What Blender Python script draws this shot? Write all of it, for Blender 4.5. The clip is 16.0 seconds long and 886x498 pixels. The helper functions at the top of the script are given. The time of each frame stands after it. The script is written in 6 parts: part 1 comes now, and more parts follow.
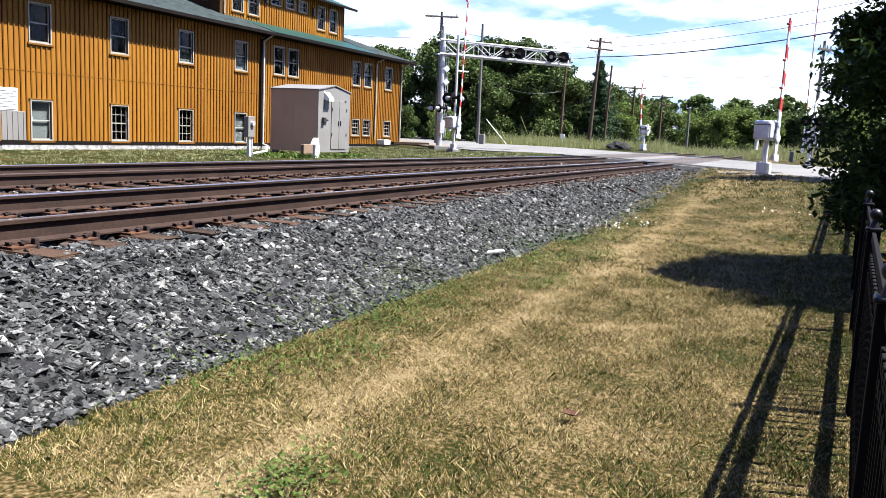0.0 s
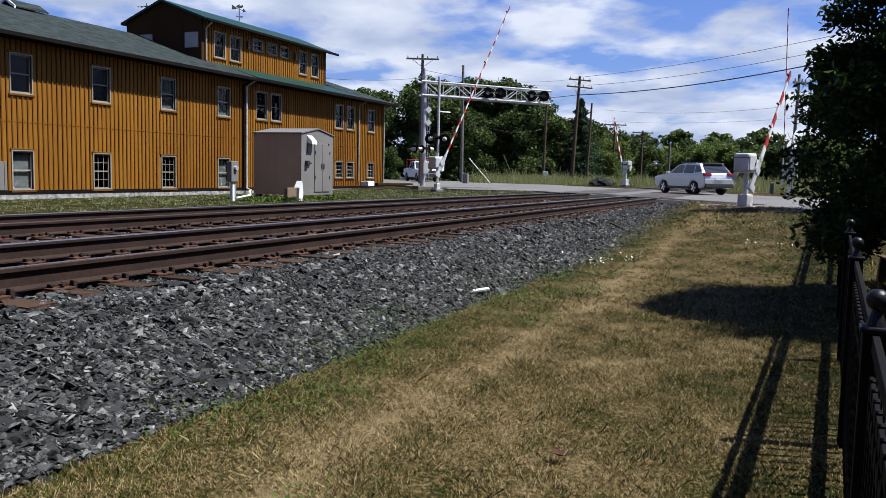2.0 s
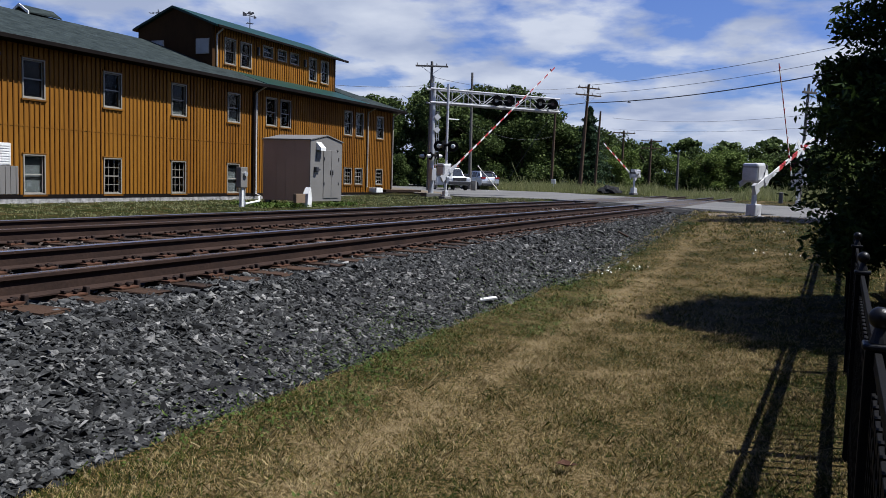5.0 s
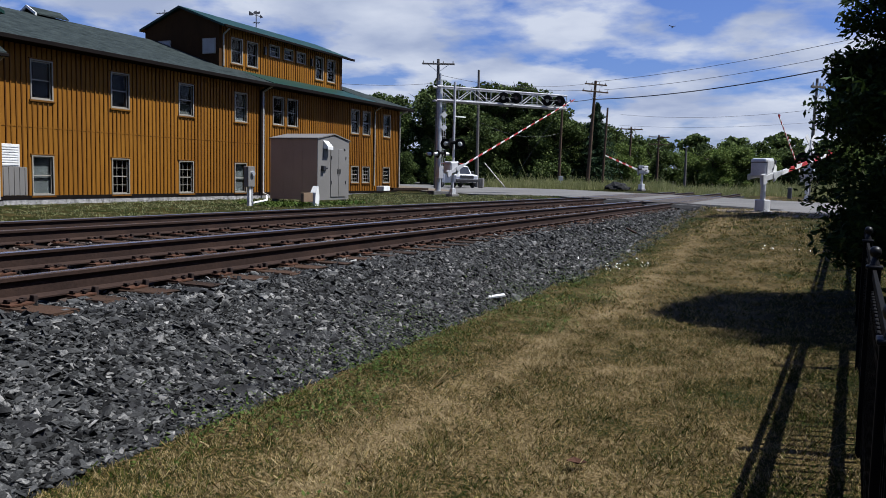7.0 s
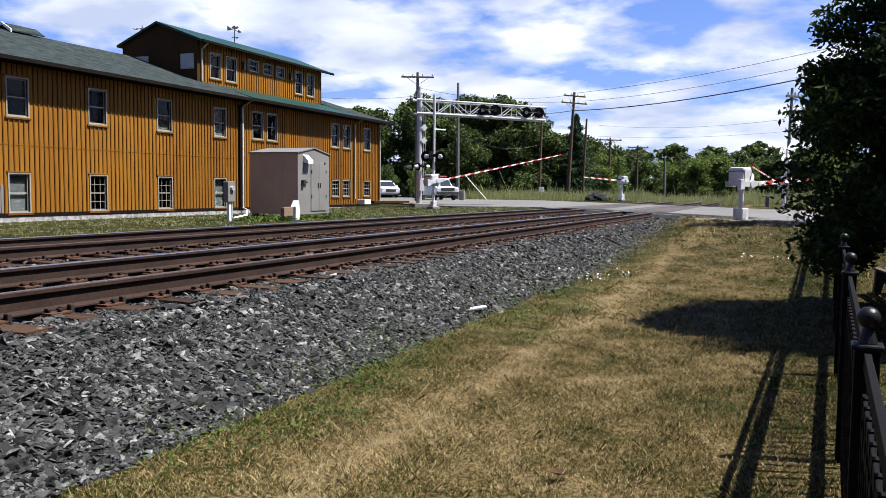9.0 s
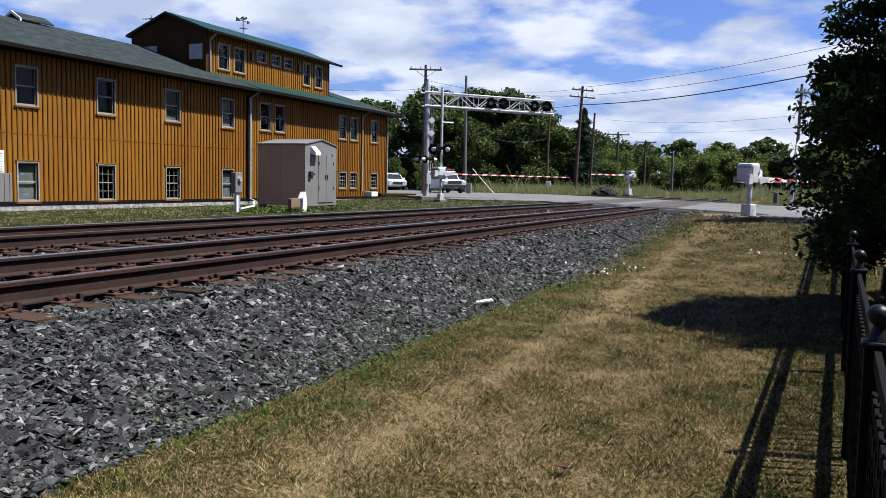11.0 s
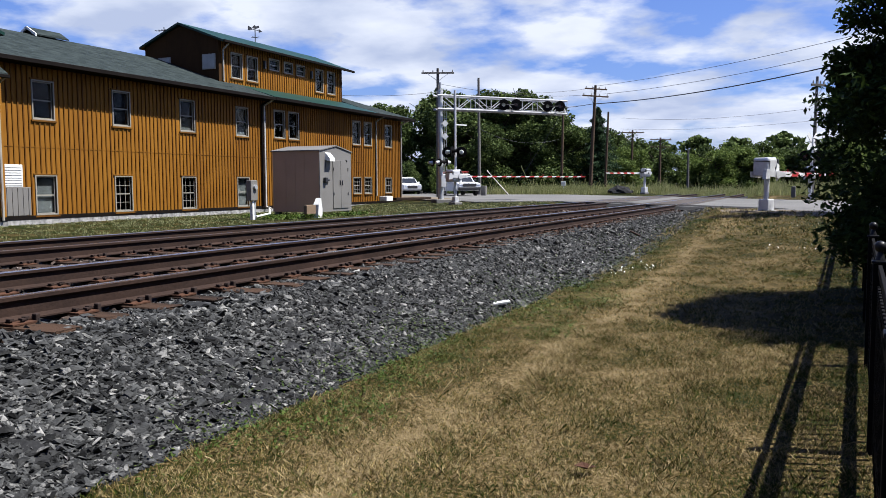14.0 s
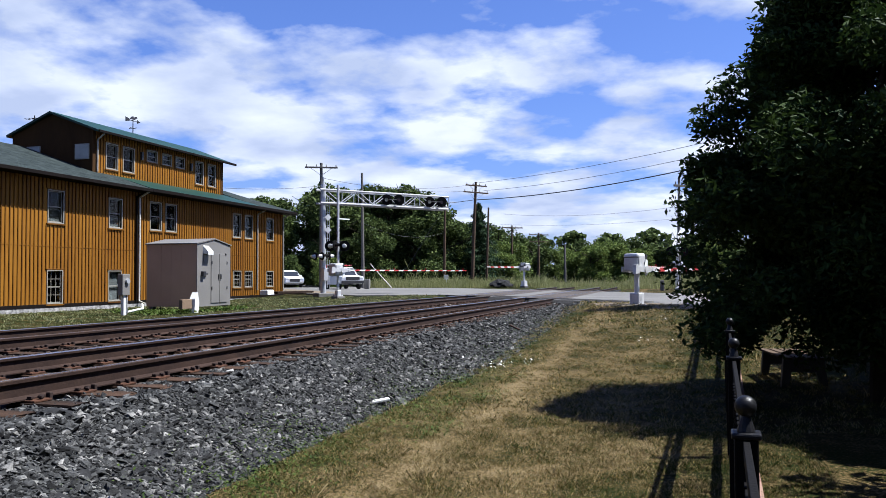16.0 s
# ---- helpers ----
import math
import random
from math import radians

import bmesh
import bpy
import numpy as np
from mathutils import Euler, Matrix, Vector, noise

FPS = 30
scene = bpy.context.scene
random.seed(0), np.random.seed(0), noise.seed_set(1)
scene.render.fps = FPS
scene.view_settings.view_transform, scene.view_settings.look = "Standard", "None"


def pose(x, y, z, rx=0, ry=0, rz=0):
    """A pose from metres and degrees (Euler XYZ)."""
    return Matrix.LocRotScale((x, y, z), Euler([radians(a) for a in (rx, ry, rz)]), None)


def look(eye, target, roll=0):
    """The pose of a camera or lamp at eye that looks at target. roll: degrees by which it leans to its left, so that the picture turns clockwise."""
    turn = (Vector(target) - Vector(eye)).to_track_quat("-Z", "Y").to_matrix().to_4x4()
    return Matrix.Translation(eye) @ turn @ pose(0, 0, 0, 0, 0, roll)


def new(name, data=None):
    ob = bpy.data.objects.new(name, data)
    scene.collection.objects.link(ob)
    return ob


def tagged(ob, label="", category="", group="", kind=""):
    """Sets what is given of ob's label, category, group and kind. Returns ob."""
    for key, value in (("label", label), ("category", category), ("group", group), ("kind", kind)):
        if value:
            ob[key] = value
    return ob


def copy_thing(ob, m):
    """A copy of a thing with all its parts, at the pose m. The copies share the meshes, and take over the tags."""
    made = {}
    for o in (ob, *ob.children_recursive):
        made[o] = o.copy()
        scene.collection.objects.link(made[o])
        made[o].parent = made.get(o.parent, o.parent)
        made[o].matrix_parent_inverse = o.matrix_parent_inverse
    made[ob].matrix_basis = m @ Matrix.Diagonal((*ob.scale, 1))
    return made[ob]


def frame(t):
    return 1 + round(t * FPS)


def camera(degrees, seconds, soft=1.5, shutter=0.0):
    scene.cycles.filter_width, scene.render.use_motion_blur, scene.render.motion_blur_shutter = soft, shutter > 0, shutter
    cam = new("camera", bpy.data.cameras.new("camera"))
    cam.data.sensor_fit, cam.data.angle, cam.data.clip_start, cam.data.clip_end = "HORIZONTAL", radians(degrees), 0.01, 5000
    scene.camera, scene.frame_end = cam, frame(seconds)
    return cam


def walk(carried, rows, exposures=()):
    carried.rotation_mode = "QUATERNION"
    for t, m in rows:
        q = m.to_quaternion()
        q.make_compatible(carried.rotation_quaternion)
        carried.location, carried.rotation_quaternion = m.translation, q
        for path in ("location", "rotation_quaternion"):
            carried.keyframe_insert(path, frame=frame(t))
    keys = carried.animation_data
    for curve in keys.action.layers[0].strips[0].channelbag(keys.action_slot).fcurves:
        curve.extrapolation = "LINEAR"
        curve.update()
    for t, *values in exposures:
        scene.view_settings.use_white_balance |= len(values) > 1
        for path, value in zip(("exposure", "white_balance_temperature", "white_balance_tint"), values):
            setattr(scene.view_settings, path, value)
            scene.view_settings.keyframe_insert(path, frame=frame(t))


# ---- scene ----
cam = camera(57.0, 16.0, soft=0.85)
PATH = [
    (0, pose(-0.021, -0.024, 1.534, 81.80, -2.67, 23.96)),
    (0.5, pose(0.008, -0.025, 1.540, 82.53, -2.39, 24.12)),
    (1, pose(-0.025, 0.040, 1.520, 83.62, -1.73, 24.04)),
    (1.5, pose(-0.011, 0.025, 1.528, 83.97, -1.30, 23.32)),
    (2, pose(-0.016, 0.033, 1.528, 84.62, -1.32, 22.84)),
    (2.5, pose(-0.013, 0.014, 1.537, 84.82, -1.51, 23.37)),
    (3, pose(-0.016, 0.022, 1.536, 84.68, -1.86, 23.37)),
    (3.5, pose(-0.013, 0.013, 1.541, 84.84, -1.83, 23.36)),
    (6, pose(-0.002, -0.024, 1.562, 85.12, -1.52, 23.62)),
    (6.5, pose(-0.014, 0.010, 1.546, 84.87, -1.32, 23.93)),
    (7, pose(-0.013, -0.003, 1.554, 84.90, -1.30, 23.91)),
    (7.5, pose(-0.001, -0.014, 1.555, 85.07, -1.15, 23.17)),
    (8, pose(0.003, -0.005, 1.559, 85.53, -0.79, 22.92)),
    (8.5, pose(0.004, -0.006, 1.562, 85.86, -0.51, 22.57)),
    (9, pose(-0.000, 0.016, 1.551, 85.80, -0.60, 22.59)),
    (11.5, pose(-0.011, 0.002, 1.551, 85.26, -1.22, 23.11)),
    (12, pose(-0.007, -0.000, 1.554, 85.30, -1.26, 23.04)),
    (12.5, pose(-0.003, 0.010, 1.547, 85.82, -1.12, 22.21)),
    (13, pose(-0.012, 0.017, 1.536, 85.20, -1.66, 23.06)),
    (13.5, pose(-0.005, 0.000, 1.549, 84.97, -1.06, 24.83)),
    (14, pose(-0.005, 0.029, 1.541, 85.51, 0.31, 24.11)),
    (14.5, pose(0.004, 0.007, 1.563, 84.19, 2.36, 20.72)),
    (15, pose(0.029, -0.002, 1.547, 83.50, 1.54, 19.95)),
    (15.5, pose(0.040, 0.028, 1.570, 89.13, 0.32, 19.04)),
    (16, pose(0.052, 0.046, 1.582, 91.99, 0.25, 16.00)),
]
EXPOSURES = [(0, 2.45, 6250, 10), (0.5, 2.4, 6200, 10), (1, 2.32, 6250, 10), (1.5, 1.96, 6250, 10), (2, 1.3, 6100, 10), (2.5, 1.1, 6150, 10), (3, 1.05, 6050, 10), (3.5, 1.0, 6050, 10), (6, 1.0, 6000, 10), (6.5, 1.0, 6000, 10), (7, 1.0, 6000, 10), (7.5, 1.0, 6050, 10), (8, 1.25, 6250, 10), (8.5, 1.63, 6350, 10), (9, 1.68, 6350, 10), (11.5, 1.25, 6100, 10), (12, 1.12, 6150, 10), (12.5, 1.55, 6300, 10), (13, 1.73, 6150, 10), (13.5, 1.05, 6100, 10), (14, 1.45, 6200, 10), (14.5, 2.1, 6150, 10), (15, 2.07, 6100, 10), (15.5, 1.5, 5950, 10), (16, 1.57, 5950, 10)]
walk(cam, PATH, EXPOSURES)

# ---- sky and sun ----
SUN_TO = Vector((0.96, 0.28, 0.0)).normalized() * math.cos(radians(60.8)) + Vector((0, 0, math.sin(radians(60.8))))
world = bpy.data.worlds.new("sky")
scene.world = world
world.use_nodes = True
wn, wl = world.node_tree.nodes, world.node_tree.links
bg = wn["Background"]
sky = wn.new("ShaderNodeTexSky")
sky.sky_type, sky.sun_disc = "NISHITA", False
sky.sun_elevation, sky.sun_rotation = radians(60.8), math.atan2(0.96, 0.28)
sky.ozone_density = 2.0
geo = wn.new("ShaderNodeTexCoord")
sep = wn.new("ShaderNodeSeparateXYZ")
wl.new(geo.outputs["Generated"], sep.inputs[0])
up = wn.new("ShaderNodeMath"); up.operation = "MAXIMUM"; up.inputs[1].default_value = 0.0
wl.new(sep.outputs["Z"], up.inputs[0])
lift = wn.new("ShaderNodeMath"); lift.operation = "ADD"; lift.inputs[1].default_value = 0.21
wl.new(up.outputs[0], lift.inputs[0])
flat = wn.new("ShaderNodeVectorMath"); flat.operation = "DIVIDE"
comb = wn.new("ShaderNodeCombineXYZ")
for k in range(3):
    wl.new(lift.outputs[0], comb.inputs[k])
wl.new(geo.outputs["Generated"], flat.inputs[0])
wl.new(comb.outputs[0], flat.inputs[1])
shift = wn.new("ShaderNodeVectorMath"); shift.operation = "ADD"; shift.inputs[1].default_value = (3.1, 7.4, 0.0)
wl.new(flat.outputs[0], shift.inputs[0])
cloud = wn.new("ShaderNodeTexNoise")
cloud.inputs["Scale"].default_value, cloud.inputs["Detail"].default_value = 2.9, 8.0
cloud.inputs["Roughness"].default_value, cloud.inputs["Distortion"].default_value = 0.52, 0.05
wl.new(shift.outputs[0], cloud.inputs["Vector"])
thin = wn.new("ShaderNodeMath"); thin.operation = "MULTIPLY_ADD"; thin.inputs[1].default_value = -1.1
up2 = wn.new("ShaderNodeMath"); up2.operation = "MULTIPLY"
wl.new(up.outputs[0], up2.inputs[0]); wl.new(up.outputs[0], up2.inputs[1])
wl.new(up2.outputs[0], thin.inputs[0]); wl.new(cloud.outputs["Fac"], thin.inputs[2])
cr = wn.new("ShaderNodeValToRGB")
cr.color_ramp.elements[0].position, cr.color_ramp.elements[1].position = 0.37, 0.52
wl.new(thin.outputs[0], cr.inputs[0])
blue = wn.new("ShaderNodeMixRGB"); blue.blend_type = "MULTIPLY"; blue.inputs[0].default_value = 1.0
blue.inputs[2].default_value = (0.60, 0.70, 1.12, 1)
wl.new(sky.outputs[0], blue.inputs[1])
puff = wn.new("ShaderNodeTexNoise")
puff.inputs["Scale"].default_value, puff.inputs["Detail"].default_value = 2.6, 7.0
wl.new(shift.outputs[0], puff.inputs["Vector"])
pr = wn.new("ShaderNodeValToRGB")
pr.color_ramp.elements[0].color, pr.color_ramp.elements[1].color = (3.8, 4.3, 5.7, 1), (6.5, 6.75, 7.5, 1)
pr.color_ramp.elements[0].position, pr.color_ramp.elements[1].position = 0.36, 0.62
wl.new(puff.outputs["Fac"], pr.inputs[0])
cmix = wn.new("ShaderNodeMixRGB")
wl.new(cr.outputs[0], cmix.inputs[0])
wl.new(blue.outputs[0], cmix.inputs[1])
wl.new(pr.outputs[0], cmix.inputs[2])
wl.new(cmix.outputs[0], bg.inputs[0])
bg.inputs[1].default_value = 0.05

sun = new("sun", bpy.data.lights.new("sun", "SUN"))
sun.data.energy, sun.data.angle, sun.data.color = 5.0, radians(0.53), (1.0, 0.96, 0.89)
sun.matrix_basis = look(SUN_TO * 60, (0, 0, 0))

# ---- materials ----
def nodes_of(name):
    m = bpy.data.materials.new(name)
    m.use_nodes = True
    return m, m.node_tree.nodes, m.node_tree.links, m.node_tree.nodes["Principled BSDF"]


def mat(name, a, b=None, rough=0.6, metal=0.0, scale=6.0, fine=60.0, bump=0.15, stretch=(1, 1, 1), island=0.0, objrand=0.0, depth=0.02, coat=0.0):
    """Two-scale mottled paint, wood, metal or stone between the colours a and b."""
    m, n, l, p = nodes_of(name)
    b = b or tuple(c * 0.72 for c in a)
    co = n.new("ShaderNodeTexCoord")
    mp = n.new("ShaderNodeMapping"); mp.inputs["Scale"].default_value = stretch
    l.new(co.outputs["Object"], mp.inputs[0])
    big = n.new("ShaderNodeTexNoise"); big.inputs["Scale"].default_value = scale; big.inputs["Detail"].default_value = 4
    sml = n.new("ShaderNodeTexNoise"); sml.inputs["Scale"].default_value = fine; sml.inputs["Detail"].default_value = 3
    for t in (big, sml):
        l.new(mp.outputs[0], t.inputs["Vector"])
    add = n.new("ShaderNodeMath"); add.operation = "ADD"
    half = n.new("ShaderNodeMath"); half.operation = "MULTIPLY_ADD"; half.inputs[1].default_value = 0.5; half.inputs[2].default_value = 0.0
    l.new(sml.outputs["Fac"], half.inputs[0])
    l.new(big.outputs["Fac"], add.inputs[0]); l.new(half.outputs[0], add.inputs[1])
    fac = add.outputs[0]
    for amount, kind, out in ((island, "ShaderNodeNewGeometry", "Random Per Island"), (objrand, "ShaderNodeObjectInfo", "Random")):
        if amount:
            g = n.new(kind)
            ma = n.new("ShaderNodeMath"); ma.operation = "MULTIPLY_ADD"; ma.inputs[1].default_value = amount
            l.new(g.outputs[out], ma.inputs[0]); l.new(fac, ma.inputs[2])
            sb = n.new("ShaderNodeMath"); sb.operation = "SUBTRACT"; sb.inputs[1].default_value = amount * 0.5
            l.new(ma.outputs[0], sb.inputs[0]); fac = sb.outputs[0]
    r = n.new("ShaderNodeValToRGB")
    r.color_ramp.elements[0].position, r.color_ramp.elements[1].position = 0.45, 1.05
    r.color_ramp.elements[0].color, r.color_ramp.elements[1].color = (*b, 1), (*a, 1)
    l.new(fac, r.inputs[0]); l.new(r.outputs[0], p.inputs["Base Color"])
    p.inputs["Roughness"].default_value, p.inputs["Metallic"].default_value = rough, metal
    p.inputs["Coat Weight"].default_value = coat
    if rough >= 0.55 and metal < 0.3:
        p.inputs["Specular IOR Level"].default_value = 0.12
    if bump:
        bp = n.new("ShaderNodeBump"); bp.inputs["Strength"].default_value = bump; bp.inputs["Distance"].default_value = depth
        l.new(sml.outputs["Fac"], bp.inputs["Height"]); l.new(bp.outputs[0], p.inputs["Normal"])
    return m


def dull(m, amount=0.08):
    m.node_tree.nodes["Principled BSDF"].inputs["Specular IOR Level"].default_value = amount
    return m


def grass_mat(name, blades):
    """Dry lawn: straw with green patches, a green weedy strip along the stones and a bleached wheel line."""
    m, n, l, p = nodes_of(name)
    g = n.new("ShaderNodeNewGeometry")
    def noise_at(scale, detail):
        t = n.new("ShaderNodeTexNoise"); t.inputs["Scale"].default_value = scale; t.inputs["Detail"].default_value = detail
        l.new(g.outputs["Position"], t.inputs["Vector"]); return t.outputs["Fac"]
    def ramp(fac, stops):
        r = n.new("ShaderNodeValToRGB")
        while len(r.color_ramp.elements) < len(stops):
            r.color_ramp.elements.new(0.5)
        for e, (pos, col) in zip(r.color_ramp.elements, stops):
            e.position, e.color = pos * 0.7, (*col, 1)
        l.new(op("MULTIPLY", fac, 0.7), r.inputs[0]); return r.outputs[0]
    def op(kind, a, b):
        x = n.new("ShaderNodeMath"); x.operation = kind
        for k, v in enumerate((a, b)):
            if isinstance(v, (int, float)): x.inputs[k].default_value = v
            else: l.new(v, x.inputs[k])
        return x.outputs[0]
    sp = n.new("ShaderNodeSeparateXYZ"); l.new(g.outputs["Position"], sp.inputs[0])
    wob = op("MULTIPLY", op("SUBTRACT", noise_at(0.7, 2), 0.5), 0.8)
    xx = op("ADD", sp.outputs["X"], wob)
    weed = op("MAXIMUM", op("SUBTRACT", 1.0, op("MULTIPLY", op("ABSOLUTE", op("ADD", xx, 3.1), 0.0), 1.7)), 0.0)
    track = op("MAXIMUM", op("SUBTRACT", 1.0, op("MULTIPLY", op("ABSOLUTE", op("ADD", xx, 2.15), 0.0), 3.0)), 0.0)
    # Colour turns greener and darker towards the fence.
    fence_side = op("MULTIPLY", op("MAXIMUM", op("MINIMUM", op("ADD", op("MULTIPLY", xx, 0.5), 0.50), 1.0), 0.0), 0.26)
    fac = op("ADD", op("ADD", op("MULTIPLY", op("ADD", noise_at(1.1, 5), -0.18), 1.4), op("ADD", op("MULTIPLY", op("ADD", noise_at(6.0, 3), -0.5), 0.7), op("ADD", op("MULTIPLY", op("ADD", noise_at(38.0, 3), -0.5), 2.3), 0.29))), op("MULTIPLY", weed, 0.17))
    beyond = op("MULTIPLY", op("MAXIMUM", op("MINIMUM", op("SUBTRACT", -10.5, xx), 1.0), 0.0), 0.26)
    fac = op("SUBTRACT", op("ADD", op("ADD", fac, beyond), fence_side), op("MULTIPLY", track, 0.34))
    green_far = op("MULTIPLY", op("MAXIMUM", op("MINIMUM", op("MULTIPLY", op("SUBTRACT", sp.outputs["Y"], 11.0), 0.08), 1.0), 0.0), 0.14)
    fac = op("ADD", fac, green_far)
    if blades:
        fac = op("ADD", fac, op("MULTIPLY", op("SUBTRACT", g.outputs["Random Per Island"], 0.5), 1.6))
        col = ramp(fac, [(0.22, (0.302, 0.24, 0.131)), (0.62, (0.205, 0.149, 0.0592)), (0.94, (0.0911, 0.0726, 0.0193)), (1.18, (0.0299, 0.0442, 0.00772))])
    else:
        # Base under the blades is darkened to stand for shade between them.
        col = ramp(fac, [(0.32, (0.117, 0.087, 0.0447)), (0.66, (0.0594, 0.0414, 0.0161)), (0.94, (0.0219, 0.0171, 0.00477)), (1.12, (0.00881, 0.0135, 0.00238))])
        b = n.new("ShaderNodeBump"); b.inputs["Strength"].default_value = 0.8; b.inputs["Distance"].default_value = 0.03
        l.new(noise_at(45.0, 5), b.inputs["Height"]); l.new(b.outputs[0], p.inputs["Normal"])
    l.new(col, p.inputs["Base Color"])
    p.inputs["Roughness"].default_value = 0.85
    p.inputs["Specular IOR Level"].default_value = 0.04
    return m


def leaf_mat(name, dark, light, through_light=0.2):
    m, n, l, p = nodes_of(name)
    g = n.new("ShaderNodeNewGeometry")
    r = n.new("ShaderNodeValToRGB")
    r.color_ramp.elements[0].color, r.color_ramp.elements[1].color = (*dark, 1), (*light, 1)
    l.new(g.outputs["Random Per Island"], r.inputs[0])
    l.new(r.outputs[0], p.inputs["Base Color"])
    p.inputs["Roughness"].default_value = 0.6
    p.inputs["Specular IOR Level"].default_value = 0.06
    tr = n.new("ShaderNodeBsdfTranslucent"); l.new(r.outputs[0], tr.inputs[0])
    mx = n.new("ShaderNodeMixShader"); mx.inputs[0].default_value = through_light
    l.new(p.outputs[0], mx.inputs[1]); l.new(tr.outputs[0], mx.inputs[2])
    l.new(mx.outputs[0], n["Material Output"].inputs[0])
    return m


def glass_mat(name, tint=(0.03, 0.035, 0.04), rough=0.03):
    m, n, l, p = nodes_of(name)
    p.inputs["Base Color"].default_value = (*tint, 1)
    p.inputs["Roughness"].default_value = rough
    p.inputs["Transmission Weight"].default_value = 1.0
    p.inputs["IOR"].default_value = 1.22
    return m


def ballast_mat(name, island, dark=(0.03, 0.031, 0.035), mid=(0.10, 0.103, 0.112)):
    m = mat(name, (0.34, 0.34, 0.36), (0.075, 0.078, 0.085), rough=0.85, scale=11, fine=70, bump=0.5, island=island, depth=0.01)
    r = [x for x in m.node_tree.nodes if x.type == "VALTORGB"][0]
    tree_ = m.node_tree
    half = tree_.nodes.new("ShaderNodeMath"); half.operation = "MULTIPLY"; half.inputs[1].default_value = 0.55
    tree_.links.new(r.inputs[0].links[0].from_socket, half.inputs[0])
    tree_.links.new(half.outputs[0], r.inputs[0])
    r.color_ramp.elements[0].position, r.color_ramp.elements[1].position = 0.20, 0.86
    r.color_ramp.elements[0].color = (*dark, 1)
    e = r.color_ramp.elements.new(0.42); e.color = (*mid, 1)
    e = r.color_ramp.elements.new(0.58); e.color = (*[c * 1.7 for c in mid], 1)
    r.color_ramp.elements[3].color = (0.26, 0.25, 0.235, 1)
    return m


SIDING = mat("stained board siding", (0.222, 0.1, 0.011), (0.124, 0.048, 0.005), rough=0.6, scale=0.5, fine=9, stretch=(1, 1, 0.2), bump=0.1, objrand=0.25)
# Darker than the boards: shadow lines beside the battens are in this colour.
SIDING_SEAM = mat("stained batten with shadow line", (0.13, 0.056, 0.006), (0.06, 0.023, 0.003), rough=0.6, scale=0.8, fine=9, stretch=(1, 1, 0.2), bump=0.1, objrand=0.5)
# Dark brown siding copy: the unlit gable's shade is put into its colour.
SIDING_SHADE = dull(mat("dark gable siding, shade in its colour", (0.0401, 0.0203, 0.0076), (0.0211, 0.011, 0.00465), rough=0.85, scale=0.8, fine=9, stretch=(1, 1, 0.25), bump=0.1))
SHINGLE = mat("grey green asphalt shingle", (0.028, 0.036, 0.035), (0.005, 0.008, 0.008), rough=0.95, scale=2.2, fine=7, stretch=(1, 1, 3), bump=0.7, depth=0.05)
SHINGLE.node_tree.nodes["Principled BSDF"].inputs["Specular IOR Level"].default_value = 0.1
GREEN_METAL = dull(mat("green painted metal roof", (0.004, 0.029, 0.021), (0.002, 0.017, 0.013), rough=0.5, scale=1, bump=0.03), 0.22)
TRIM = mat("tan painted trim", (0.27, 0.25, 0.215), (0.2, 0.185, 0.155), rough=0.5, scale=3, bump=0.05)
SASH = mat("pale window sash paint", (0.21, 0.195, 0.165), (0.15, 0.14, 0.115), rough=0.5, scale=3, bump=0.05)
SASH_WHITE = mat("white painted downpipe", (0.46, 0.44, 0.40), (0.34, 0.33, 0.30), rough=0.5, scale=3, bump=0.05)
RUBBLE = mat("pale rubble footing", (0.34, 0.33, 0.32), (0.05, 0.048, 0.045), rough=0.95, scale=5, fine=14, bump=0.6, depth=0.03)
SPIKE = mat("dark spike steel", (0.03, 0.02, 0.017), (0.015, 0.011, 0.01), rough=0.8, metal=0.1, scale=9, bump=0.1)
CREAM = mat("cream painted board", (0.26, 0.205, 0.085), (0.2, 0.155, 0.06), rough=0.6, scale=2, fine=20, bump=0.06)
TRIM_DARK = mat("dark brown gutter paint", (0.009, 0.007, 0.006), (0.005, 0.004, 0.0035), rough=0.6, scale=2, bump=0.05)
TRIM_DARK.node_tree.nodes["Principled BSDF"].inputs["Specular IOR Level"].default_value = 0.04
WHITE = mat("white paint", (0.60, 0.60, 0.58), (0.44, 0.44, 0.42), rough=0.45, scale=3, bump=0.05)
GREY_METAL = mat("light grey painted shed metal", (0.135, 0.128, 0.118), (0.105, 0.1, 0.092), rough=0.5, scale=0.9, fine=20, bump=0.04)
BROWN_METAL = dull(mat("brown grey shed metal", (0.42, 0.26, 0.165), (0.33, 0.205, 0.13), rough=0.7, scale=0.9, fine=20, bump=0.04), 0.1)
GALV = mat("galvanised steel", (0.46, 0.47, 0.48), (0.30, 0.31, 0.32), rough=0.5, metal=0.55, scale=3, fine=30, bump=0.05)
GREY_PAINT = dull(mat("weathered grey truss paint", (0.40, 0.40, 0.41), (0.27, 0.27, 0.28), rough=0.75, scale=3, fine=30, bump=0.05), 0.2)
ALU = mat("aluminium paint", (0.52, 0.52, 0.52), (0.36, 0.36, 0.36), rough=0.4, metal=0.3, scale=4, fine=30, bump=0.05)
BLACK = mat("black paint", (0.018, 0.018, 0.02), (0.008, 0.008, 0.01), rough=0.5, scale=5, bump=0.05)
FENCE_BLACK = dull(mat("black fence paint", (0.0035, 0.003, 0.003), (0.002, 0.002, 0.002), rough=0.7, scale=9, fine=80, bump=0.1))
